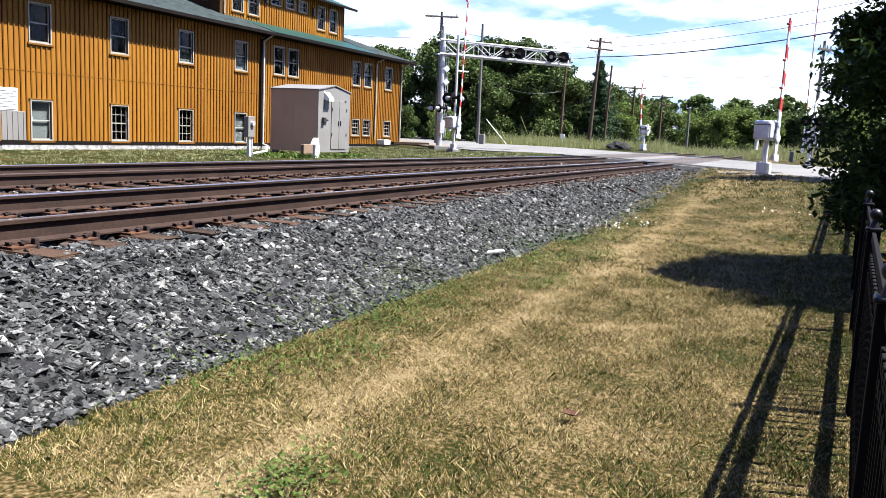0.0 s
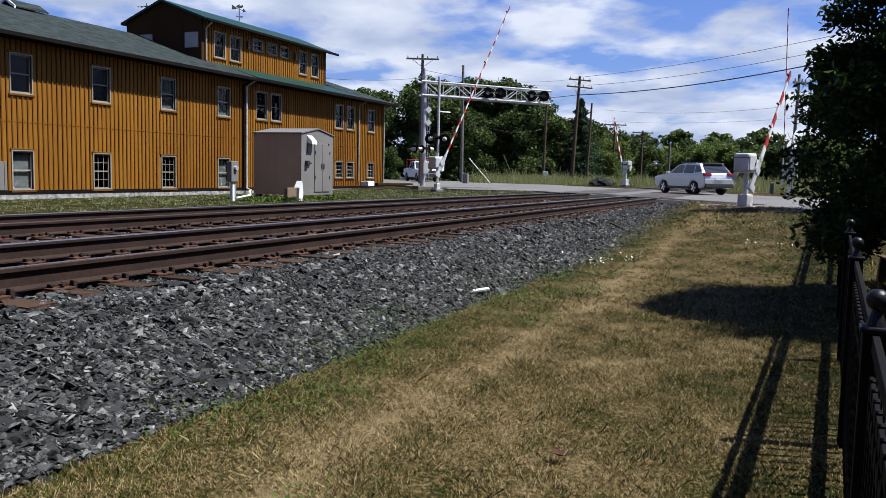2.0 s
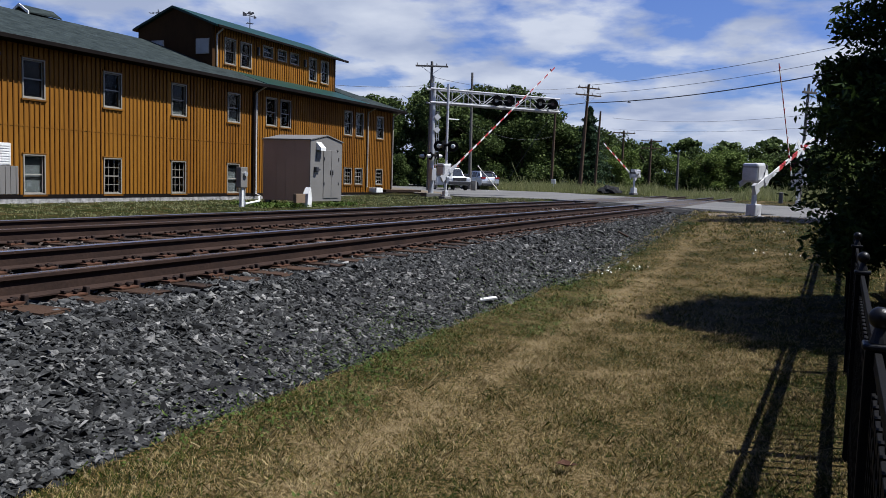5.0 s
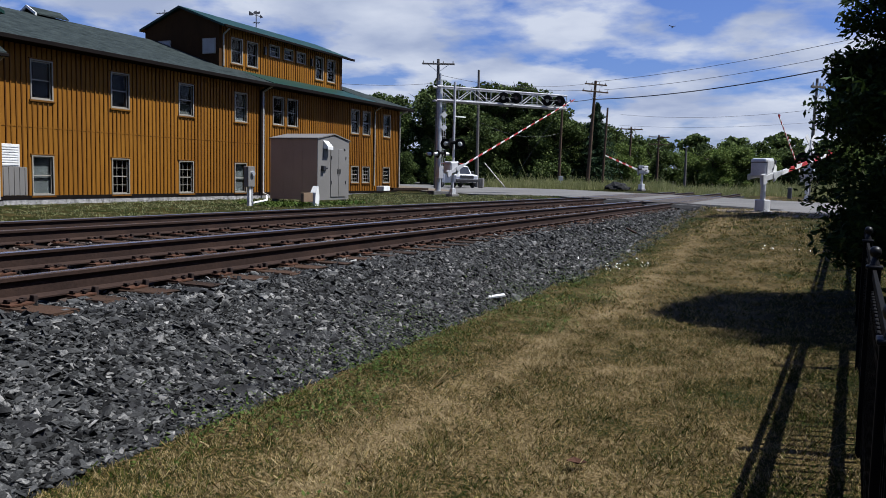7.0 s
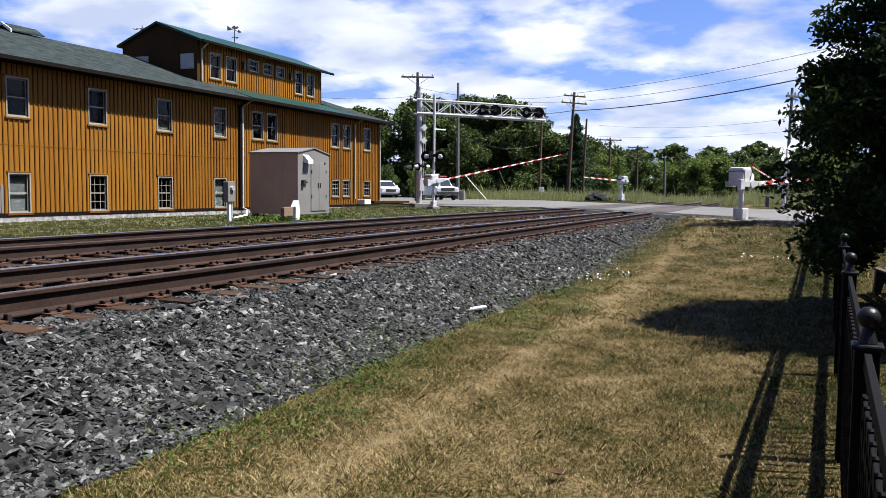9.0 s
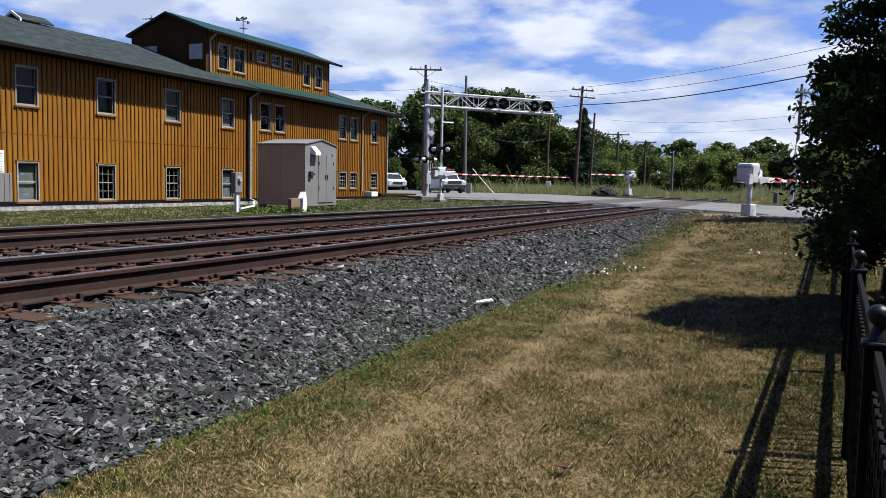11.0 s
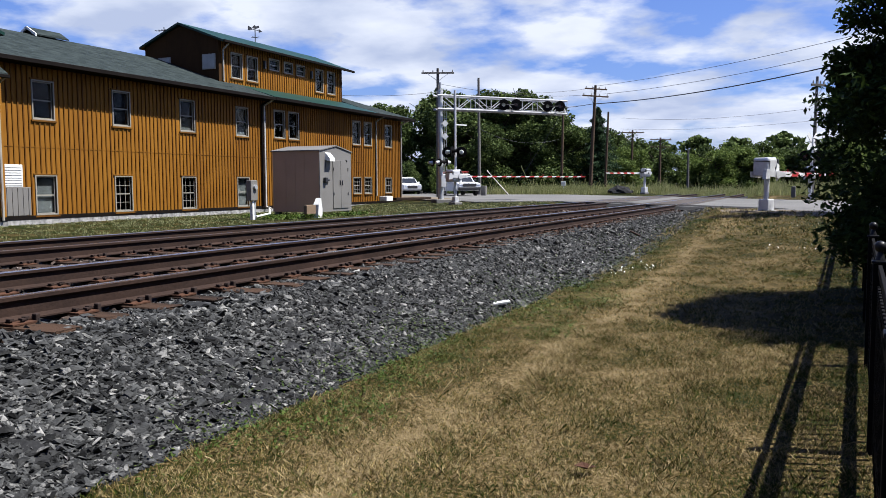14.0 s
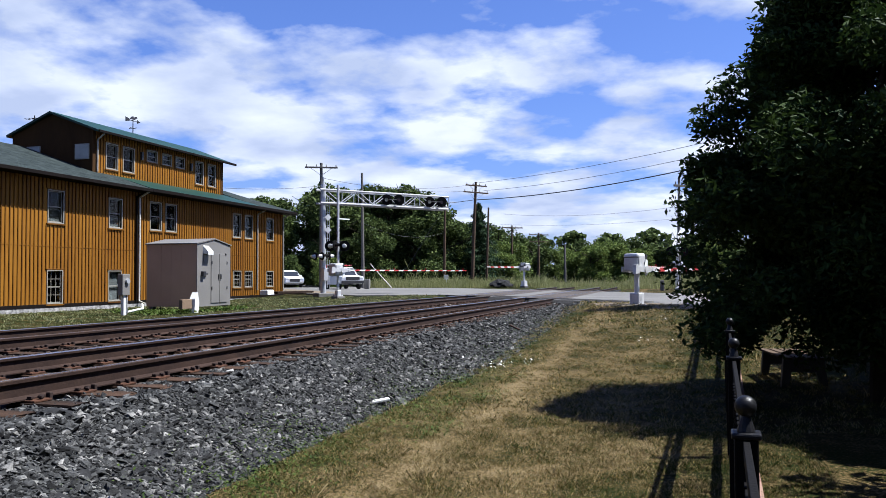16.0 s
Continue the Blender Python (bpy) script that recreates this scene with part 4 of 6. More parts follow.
def build_bay():
    """The bay that stands forward of the long wall at its near end."""
    h = thing("building_bay", pose(0, 0, 0), "projecting orange-brown bay with cream gable and green roof", "building")
    x1, ya, yb = WX + 0.42, 11.5, 17.98
    b = nb(); box(b, WX + 0.003, ya, 0.54, x1, yb, 5.02); part("wall", b, SIDING, h)
    b = nb(); box(b, WX + 0.003, ya, 0.1, x1 + 0.03, yb, 0.535); part("foundation", b, RUBBLE, h)
    b = nb(); box(b, x1, ya, 0.47, x1 + 0.045, yb, 0.60, 0.006); part("skirt_board", b, TRIM_DARK, h)
    strip = nb(); box(strip, -0.008, -0.021, 0, 0.034, 0.021, 4.4); strip = mesh_of("batten", strip, SIDING_SEAM)
    y = ya + 0.1
    while y < yb:
        part("batten", strip, None, h, at=pose(x1, y, 0.61)); y += 0.202
    b = nb(); prism(b, [(x1 + 0.5, 4.98), (x1 + 0.5, 5.05), (WX + 0.3, 5.45), (WX + 0.3, 5.36)], "y", ya, yb - 0.12); part("roof", b, SHINGLE, h, "grey-green shingle pent roof")
    b = nb(); box(b, x1 + 0.46, ya, 4.90, x1 + 0.58, yb - 0.1, 5.0, 0.015); part("gutter", b, TRIM_DARK, h)
    b = nb(); prism(b, [(yb + 0.02, 4.86), (yb + 0.02, 6.28), (ya, 8.2), (ya, 5.2), (yb - 0.25, 5.2)], "x", WX + 0.05, WX + 0.3); part("gable_wall", b, CREAM, h, "cream painted gable wall")
    b = nb(); prism(b, [(yb + 0.12, 6.26), (yb + 0.12, 6.36), (ya, 8.36), (ya, 8.24)], "x", WX - 3.0, WX + 0.55); part("roof", b, GREEN_METAL, h, "green metal roof")
    for y in (yb - 0.2, yb - 0.75):
        b = nb(); tube(b, (x1 + 0.1, y, 0.5), (x1 + 0.1, y, 4.75), 0.045, seg=8); tube(b, (x1 + 0.1, y, 4.75), (x1 + 0.5, y, 4.95), 0.045, seg=8); part("downpipe", b, TRIM, h, "pale painted downpipe")


build_bay()


def build_vane():
    v = thing("weather_vane", pose(-28.0, 37.44, 8.98), "black arrow weather vane on the roof ridge", "weather vane")
    b = nb(); tube(b, (0, 0, -0.1), (0, 0, 1.35), 0.025, seg=8); part("pole", b, BLACK, v)
    b = nb(); tube(b, (0, -0.45, 1.1), (0, 0.5, 1.1), 0.02, seg=6); prism(b, [(0.35, 1.0), (0.62, 1.1), (0.35, 1.2)], "x", -0.012, 0.012); prism(b, [(-0.62, 1.22), (-0.3, 1.16), (-0.3, 1.04), (-0.62, 0.98)], "x", -0.012, 0.012); part("arrow", b, BLACK, v)
    b = nb(); prism(b, [(-0.3, 1.15), (-0.1, 1.32), (0.1, 1.30), (0.32, 1.38), (0.36, 1.28), (0.12, 1.17)], "x", -0.012, 0.012); part("ornament", b, BLACK, v)
    for a, c in (((0, -0.25, 0.7), (0, 0.25, 0.7)), ((-0.25, 0, 0.7), (0.25, 0, 0.7))):
        b = nb(); tube(b, a, c, 0.016, seg=6); part("direction_arm", b, BLACK, v)
    a = thing("roof_antenna", pose(-28.6, 31.1, 8.75), "small roof antenna on the gable", "antenna")
    b = nb(); tube(b, (0, 0, -0.5), (0, 0, 0.45), 0.02, seg=6); part("mast", b, BLACK, a)
    b = nb(); tube(b, (-0.5, 0, 0.3), (0.5, 0, 0.3), 0.015, seg=6)
    for k in range(5):
        tube(b, (-0.4 + k * 0.2, -0.18, 0.3), (-0.4 + k * 0.2, 0.18, 0.3), 0.01, seg=5)
    part("boom", b, BLACK, a)


build_vane()


# ---- equipment shed and meter post ----
def build_shed():
    x0, x1, y0, y1, z0, z1 = -19.75, -17.55, 27.35, 29.75, 0.50, 2.90
    s = thing("equipment_shed", pose(0, 0, 0), "grey-brown metal signal equipment shed with double doors", "shed")
    b = nb(); prism(b, [(y0, z0), (y0, z1), ((y0 + y1) / 2, z1 + 0.20), (y1, z1), (y1, z0)], "x", x0, x1)
    part("body", b, BROWN_METAL, s)
    for k in (0.62, 1.06, 1.5):
        b = nb(); box(b, x0 + k, y0 - 0.012, z0 + 0.02, x0 + k + 0.035, y0, z1 - 0.02, 0.004); part("seam", b, BROWN_METAL, s)
    b = nb(); prism(b, [(y0, z0), (y0, z1), ((y0 + y1) / 2, z1 + 0.18), (y1, z1), (y1, z0)], "x", x1 + 0.001, x1 + 0.03)
    part("front_panel", b, GREY_METAL, s, "light grey front panel")
    b = nb(); ym = (y0 + y1) / 2
    prism(b, [(y0 - 0.05, z1), (ym, z1 + 0.22), (y1 + 0.05, z1), (y1 + 0.05, z1 + 0.04), (ym, z1 + 0.26), (y0 - 0.05, z1 + 0.04)], "x", x0 - 0.05, x1 + 0.07)
    part("roof", b, GREY_METAL, s, "shallow grey metal roof")
    for a, c in ((ym - 0.25, ym + 0.33), (ym + 0.35, ym + 0.93)):
        b = nb(); box(b, x1 + 0.03, a, z0 + 0.12, x1 + 0.06, c, z1 - 0.35, 0.008)
        d = part("door", b, GREY_METAL, s, "grey sheet-metal door")
        for z in (1.2, 2.2):
            b = nb(); box(b, x1 + 0.06, c - 0.06 if a > ym else a + 0.01, z - 0.06, x1 + 0.08, c - 0.02 if a > ym else a + 0.05, z + 0.06); part("hinge", b, BLACK, d)
        b = nb(); box(b, x1 + 0.06, (c - 0.09) if a < ym else a + 0.05, 1.55, x1 + 0.1, (c - 0.05) if a < ym else a + 0.09, 1.75, 0.008); part("handle", b, BLACK, d)
    b = nb(); prism(b, [(x1 + 0.03, 2.55), (x1 + 0.03, 2.85), (x1 + 0.26, 2.62), (x1 + 0.26, 2.50)], "y", 27.75, 28.12); part("vent_hood", b, WHITE, s, "white vent hood")
    b = nb(); box(b, x1 + 0.03, 27.78, 2.2, x1 + 0.05, 28.1, 2.52); part("vent", b, GREY_METAL, s)
    b = nb(); box(b, x1 + 0.03, 27.6, 1.66, x1 + 0.16, 27.78, 1.86, 0.02); tube(b, (x1 + 0.1, 27.78, 1.76), (x1 + 0.1, 27.95, 1.76), 0.035, seg=8); part("lock_box", b, BLACK, s)
    b = nb(); ball(b, (x1 + 0.05, 29.35, 2.55), 0.05, 8); part("lamp", b, BLACK, s)
    for px in (x0 + 0.15, x1 - 0.15):
        for py in (y0 + 0.15, y1 - 0.15):
            b = nb(); box(b, px - 0.1, py - 0.1, 0.3, px + 0.1, py + 0.1, z0, 0.01); part("foot", b, CONCRETE, s)


build_shed()
weed_patch("shed_weeds", [(-17.0, 27.1, 0.5), (-18.2, 26.9, 0.6), (-19.2, 26.9, 0.5), (-20.2, 26.8, 0.5), (-16.9, 29.0, 0.5)], 260, 0.12, 33, WEED, "leafy green weeds at the foot of the shed")


def build_meter():
    m = thing("meter_post", pose(-18.7, 24.6, 0), "white electric meter box on a post", "electric meter")
    b = nb(); box(b, -0.06, -0.06, 0.2, 0.06, 0.06, 1.3, 0.01); part("post", b, WHITE, m)
    b = nb(); box(b, -0.1, -0.20, 1.0, 0.12, 0.20, 1.75, 0.02); part("cabinet", b, GREY_METAL, m, "light grey meter cabinet")
    b = nb(); tube(b, (0.12, 0.02, 1.5), (0.2, 0.02, 1.5), 0.09, seg=14); part("meter", b, GALV, m)
    b = nb(); tube(b, (0.05, 0.1, 0.3), (0.05, 0.12, 1.0), 0.03, seg=8); part("conduit", b, GALV, m)
    p = thing("drain_elbow", pose(-18.6, 25.2, 0.36), "white plastic drain pipe elbow on the grass", "pipe")
    b = nb(); tube(b, (0, -0.5, 0.05), (0, 0.35, 0.14), 0.04, seg=10); tube(b, (0, 0.35, 0.14), (-0.1, 0.45, 0.3), 0.04, seg=10); part("pipe", b, WHITE, p)
    k = thing("broken_pedestal", pose(-17.1, 26.5, 0.32), "broken white and tan utility pedestal in weeds", "utility box")
    b = nb(); prism(b, [(-0.15, 0), (0.15, 0), (0.16, 0.35), (0.08, 0.75), (-0.1, 0.5)], "x", -0.12, 0.12); part("cover", b, WHITE, k)
    b = nb(); box(b, -0.1, -0.8, 0.15, 0.05, -0.18, 0.5, 0.02); part("carton", b, CARTON, k)
    c = thing("condenser_unit", pose(-23.1, 43.3, 0.6), "small white box unit on the ground by the wall", "utility box")
    b = nb(); box(b, -0.25, -0.4, 0, 0.25, 0.4, 0.28, 0.02); part("case", b, WHITE, c)
    b = nb(); box(b, -0.2, -0.3, 0.28, 0.2, 0.3, 0.31); part("grille", b, GREY_METAL, c)
    t = thing("landscape_timber", pose(-22.6, 45.8, 0.62, 0, 0, -25), "low brown timber deck edge by the building corner", "timber")
    b = nb(); box(b, -0.2, -1.4, 0, 0.2, 1.4, 0.16, 0.02); part("beam", b, TIE_WOOD, t)
    weed_patch("shrubs_by_shed", [(-17.6, 25.6, 0.6), (-18.4, 26.3, 0.6), (-17.2, 28.6, 0.4)], 500, 0.12, 77, WEED, "green weeds round the shed foot")


build_meter()


# ---- crossing gates ----
def stripe_mesh(length, w0, w1, skew, material):
    """One slanted stripe of a gate blade, along +x."""
    b = nb()
    prism(b, [(skew, w0), (length + skew, w1), (length - skew, -w1), (-skew, -w0)], "y", -0.022, 0.022)
    return mesh_of("stripe", b, material)


def add_blade(arm, start, length, wide, n):
    step = length / n
    for k in range(n):
        w0, w1 = wide * (1 - 0.45 * k / n), wide * (1 - 0.45 * (k + 1) / n)
        part("stripe", stripe_mesh(step, w0, w1, 0.05, RED if k % 2 else WHITE), None, arm, at=pose(start + k * step, -0.36, 0))


def build_gate(x, y, z, heading, length, wide, stripes, label, pivot=1.42, mast=0.0, drop=0.0):
    """A gate machine on a post. The arm part points along +x in its own space and turns about y."""
    g = thing("crossing_gate", pose(x, y, z, 0, 0, heading), label, "crossing gate", "crossing gates")
    b = nb(); box(b, -0.24, -0.24, -0.12, 0.24, 0.24, 0.02, 0.02); part("footing", b, CONCRETE, g)
    b = nb(); w = 0.18 if mast < 1 else 0.12
    box(b, -w, -w, 0.05, w, w, 0.07 + 2 * w, 0.03); box(b, -w - 0.06, -w - 0.06, 0.02, w + 0.06, w + 0.06, 0.05, 0.006); part("base", b, ALU, g, "grey cast junction base")
    b = nb(); tube(b, (-0.16, -0.12, 0.4), (-0.17, -0.12, 0.8), 0.022, seg=6); tube(b, (-0.17, -0.12, 0.8), (-0.12, -0.14, 1.15), 0.022, seg=6); part("conduit", b, WHITE, g)
    b = nb(); tube(b, (0, 0, 0.3), (0, 0, max(1.2, mast)), 0.085 if mast < 1 else 0.066, seg=12); part("post", b, ALU, g)
    for k in range(4):
        b = nb(); tube(b, ((k % 2 - 0.5) * 0.32, (k // 2 - 0.5) * 0.32, 0.03), ((k % 2 - 0.5) * 0.32, (k // 2 - 0.5) * 0.32, 0.12), 0.02, seg=6); part("bolt", b, GALV, g)
    b = nb(); box(b, -0.42, -0.30, pivot - 0.28, 0.10, 0.26, pivot + 0.34, 0.07); m = part("mechanism", b, ALU, g, "rounded grey gate machine", smooth=False)
    b = nb(); box(b, -0.36, -0.315, pivot - 0.2, 0.04, -0.30, pivot + 0.26, 0.01); part("door", b, ALU, m)
    b = nb(); tube(b, (0, -0.34, pivot), (0, 0.40, pivot), 0.06, seg=12); part("shaft", b, BLACK, m)
    b = nb(); box(b, -0.43, -0.31, pivot + 0.20, 0.11, 0.27, pivot + 0.225, 0.006); part("lid_seam", b, BLACK, m)
    b = nb(); prism(b, [(0.0, pivot - 0.42), (0.16, pivot - 0.34), (0.14, pivot + 0.10), (0.02, pivot + 0.16), (-0.06, pivot - 0.1)], "y", -0.345, -0.317); part("side_bracket", b, WHITE, m, "white side bracket")
    b = nb(); box(b, 0.08, -0.2, pivot + 0.12, 0.2, 0.16, pivot + 0.36, 0.03); part("terminal_cover", b, GALV, m)
    b = nb(); box(b, 0.06, -0.33, pivot + 0.02, 0.15, 0.2, pivot + 0.3, 0.02); part("crank_cover", b, BLACK, m)
    arm = part("arm", mesh_of("arm", arm_hub(), ALU), None, g, "red and white striped gate arm", at=pose(0, 0, pivot - drop))
    add_blade(arm, 0.45, length - 0.45, wide, stripes)
    for f in (0.35, 0.62, 0.97):
        b = nb(); d = 0.45 + (length - 0.5) * f
        tube(b, (d, -0.36, wide * 0.6), (d, -0.36, wide * 0.6 + 0.10), 0.036, seg=10)
        part("gate_lamp", b, LENS_RED, arm)
    return g, arm


def arm_hub():
    b = nb()
    prism(b, [(-0.62, -0.06), (-0.62, 0.09), (-0.25, 0.10), (0.08, 0.11), (0.50, 0.055), (0.50, -0.055), (0.08, -0.10), (-0.2, -0.08)], "y", -0.385, -0.345)
    tube(b, (0, -0.41, 0), (0, -0.33, 0), 0.13, seg=14)
    tube(b, (0.42, -0.40, 0), (0.42, -0.33, 0), 0.075, seg=10)
    prism(b, [(-0.76, -0.15), (-0.72, 0.16), (-0.55, 0.17), (-0.52, -0.13)], "y", -0.42, -0.30)
    prism(b, [(-0.4, -0.08), (-0.4, 0.1), (0.1, 0.1), (0.45, 0.05), (0.45, -0.05), (0.1, -0.1)], "y", 0.32, 0.355)
    return b


def deg(dx, dy):
    return math.degrees(math.atan2(dy, dx))


GATE_NEAR, ARM_NEAR = build_gate(-1.27, 28.6, 0.60, deg(0.47, 0.88), 3.7, 0.075, 8, "short crossing gate on a silver post at the road edge", 1.42, 0.0, 0.2)
GATE_LEFT, ARM_LEFT = build_gate(-16.4, 38.2, 0.64, deg(0.453, 0.892), 9.4, 0.038, 26, "long crossing gate with a signal mast beside the tracks", 1.32, 5.65)
GATE_FAR, ARM_FAR = build_gate(-11.6, 64.0, 0.86, deg(-0.5, -0.865), 3.9, 0.062, 9, "far crossing gate in the tall grass", 1.5)
GATE_RIGHT, ARM_RIGHT = build_gate(0.08, 47.0, 0.66, deg(-0.13, -0.99), 8.2, 0.036, 22, "crossing gate with signal mast across the road", 1.4, 3.2)


def flasher(parent, at, size=0.30, pale=False):
    """A pair of round crossing lamps with black backgrounds and hoods, facing -y."""
    f = part("flasher", tube(nb(), (-0.36, 0, 0), (0.36, 0, 0), 0.03, seg=8), BLACK, parent, "pair of black hooded crossing lamps", at=at)
    for sx in (-0.36, 0.36):
        b = nb(); tube(b, (sx, -0.01, 0), (sx, 0.03, 0), size, seg=20); part("backing", b, FENCE_BLACK, f)
        b = nb(); tube(b, (sx, 0.03, 0), (sx, 0.24, 0), 0.12, 0.08, seg=14); part("lamp_body", b, ALU, f)
        # With pale, the left lens is painted white for a bright shine.
        b = nb(); tube(b, (sx, -0.03, 0), (sx, -0.012, 0), 0.105, seg=16); part("lens", b, WHITE if sx < 0 and pale else LENS_DARK, f)
        b = nb()
        for k in range(9):
            a0, a1 = math.pi * (k - 0.5) / 8, math.pi * (k + 0.5) / 8
            v = [b.verts.new((sx + 0.13 * math.cos(a), yy, 0.13 * math.sin(a))) for a, yy in ((a0, -0.012), (a1, -0.012), (a1, -0.26), (a0, -0.26))]
            b.faces.new(v)
        part("hood", b, FENCE_BLACK, f)
    return f


flasher(GATE_LEFT, pose(0.0, -0.02, 2.55, 0, 0, 90 - deg(0.453, 0.892)), 0.27)
flasher(GATE_LEFT, pose(0.0, 0.06, 2.55, 0, 0, 200 - deg(0.453, 0.892)), 0.27)
b = nb(); box(b, -0.02, -0.03, 3.9, 0.75, 0.03, 3.96, 0.004); part("sign_arm", b, WHITE, GATE_LEFT, "white sign edge on the mast")
flasher(GATE_RIGHT, pose(0, 0.0, 2.3, 0, 0, 20 - deg(-0.13, -0.99)), 0.27)
for tilt in (45, -45):
    b = nb(); box(b, -0.6, -0.015, -0.11, 0.6, 0.015, 0.11, 0.004)
    part("crossbuck", b, WHITE, GATE_RIGHT, "white crossbuck board", at=pose(0, 0, 3.0, 0, 0, -deg(-0.13, -0.99) + 60) @ pose(0, 0, 0, 0, tilt, 0))


def build_cantilever():
    px, py, ex, ey = -18.7, 41.5, -13.3, 47.3
    d = deg(ex - px, ey - py)
    L = math.hypot(ex - px, ey - py)
    c = thing("signal_cantilever", pose(px, py, 0.62, 0, 0, d), "galvanised lattice cantilever with crossing flashers over the road", "signal cantilever")
    b = nb(); box(b, -0.45, -0.45, -0.2, 0.45, 0.45, 0.12, 0.03); part("footing", b, CONCRETE, c)
    b = nb(); tube(b, (0, 0, 0.1), (0, 0, 6.15), 0.155, 0.14, seg=16); part("column", b, GALV, c)
    b = nb(); tube(b, (0, 0, 6.15), (0, 0, 6.55), 0.06, seg=8); part("cap", b, GALV, c)
    b = nb()
    for k in range(14):
        box(b, 0.16, -0.14, 0.6 + k * 0.36, 0.30, 0.14, 0.62 + k * 0.36)
    tube(b, (0.30, -0.14, 0.4), (0.30, -0.14, 5.5), 0.018, seg=6); tube(b, (0.30, 0.14, 0.4), (0.30, 0.14, 5.5), 0.018, seg=6)
    part("ladder", b, GALV, c)
    zt, zb, w = 5.82, 5.08, 0.30
    for sy in (-w, w):
        b = nb(); tube(b, (-0.3, sy, zt), (L, sy, zt - 0.05), 0.055, seg=10); part("chord", b, GREY_PAINT, c)
        b = nb(); tube(b, (-0.3, sy, zb), (L, sy, zb - 0.05), 0.055, seg=10); part("chord", b, GREY_PAINT, c)
        n = 8
        for k in range(n):
            a, e = L * k / n, L * (k + 1) / n
            b = nb(); tube(b, (a, sy, zt if k % 2 == 0 else zb), (e, sy, zb if k % 2 == 0 else zt), 0.026, seg=6); part("brace", b, GALV, c)
            b = nb(); tube(b, (e, sy, zb), (e, sy, zt), 0.022, seg=6); part("upright", b, GALV, c)
    for k in range(9):
        b = nb(); x = L * k / 8
        tube(b, (x, -w, zt), (x, w, zt), 0.02, seg=6); tube(b, (x, -w, zb), (x, w, zb), 0.02, seg=6); part("cross_tie", b, GALV, c)
    b = nb(); box(b, 0.3, -0.26, zb + 0.06, L, 0.26, zb + 0.09); part("walkway", b, GALV, c)
    for x in (4.3, 7.15):
        flasher(c, pose(x - 0.25, -w - 0.22, 5.42, 0, 0, -22), 0.31, True)
        flasher(c, pose(x + 0.3, w + 0.2, 5.42, 0, 0, 120), 0.31)
    flasher(c, pose(0.25, -0.05, 2.15, 0, 0, -100), 0.22)
    flasher(c, pose(-0.25, 0.05, 2.15, 0, 0, 100), 0.22)
    b = nb(); box(b, -0.14, -0.4, 0.8, 0.14, -0.16, 1.5, 0.02); part("junction_box", b, ALU, c)
    for z in (3.6, 4.3):
        b = nb(); prism(b, [(0, -0.2), (0.2, 0), (0, 0.2), (-0.2, 0)], "y", -0.19, -0.17); part("bracket", b, ALU, c, at=pose(0.2, 0, z))
    b = nb(); tube(b, (L - 0.2, 0, zt), (L + 0.15, 0, zb - 0.15), 0.05, seg=8); part("end_strut", b, WHITE, c)


build_cantilever()


# ---- poles and wires ----
def build_pole(x, y, top, lean=0.0, arms=(), wood=None, rad=0.15, label="weathered wooden utility pole", face=40):
    z0 = float(ground_z(x, y)) - 0.1
    p = thing("utility_pole", pose(x, y, z0, 0, lean, 0), label, "utility pole", "utility poles")
    h = top - z0
    b = nb(); tube(b, (0, 0, 0), (0, 0, h), rad, rad * 0.62, seg=12); part("shaft", b, wood or POLE_WOOD, p)
    for dz, w in arms:
        b = nb(); m = pose(0, 0, h - dz, 0, 0, face)
        box(b, -w / 2, -0.16, -0.06, w / 2, -0.06, 0.06, 0.01, m=m)
        c = part("crossarm", b, wood or POLE_WOOD, p)
        for k in range(4):
            xx = -w / 2 + 0.12 + (w - 0.24) * k / 3
            q = m @ Vector((xx, -0.11, 0.06))
            b = nb(); tube(b, q, q + Vector((0, 0, 0.16)), 0.045, 0.03, seg=8); part("insulator", b, GREY_METAL, c)
        for sx in (-1, 1):
            b = nb(); tube(b, m @ Vector((sx * w * 0.32, -0.11, -0.05)), m @ Vector((0, -0.09, -0.6)), 0.018, seg=5); part("brace", b, GALV, c)
    return p


build_pole(-18.6, 75.0, 10.6, 2.5, ((0.35, 2.2), (1.0, 2.6)), rad=0.19, label="brown wooden utility pole with two crossarms")
build_pole(-17.9, 78.0, 8.4, 2.0, (), rad=0.14)
build_pole(-25.2, 55.5, 10.1, 0.0, ((0.35, 2.4),), rad=0.16, wood=POLE_GREY, face=25)
build_pole(-27.0, 68.4, 11.0, -0.5, (), rad=0.16, wood=POLE_GREY, label="tall bare grey wooden pole")
build_pole(-22.2, 78.0, 9.0, 1.0, (), rad=0.16)
build_pole(-20.0, 101.5, 8.1, 0.5, ((0.3, 2.8),), rad=0.17, face=30)
build_pole(-19.0, 116.0, 7.9, 0.5, ((0.3, 3.0), (1.3, 3.0)), rad=0.2, face=30)
build_pole(-15.2, 116.0, 6.2, 0.0, (), rad=0.2, wood=POLE_GREY)
build_pole(0.12, 47.6, 7.1, 1.0, ((0.45, 0.9),), rad=0.11, wood=POLE_GREY, label="grey wooden pole beside the road gate")
build_pole(8.2, 55.0, 11.6, 0.0, ((0.35, 2.4), (1.0, 2.4)), rad=0.17)


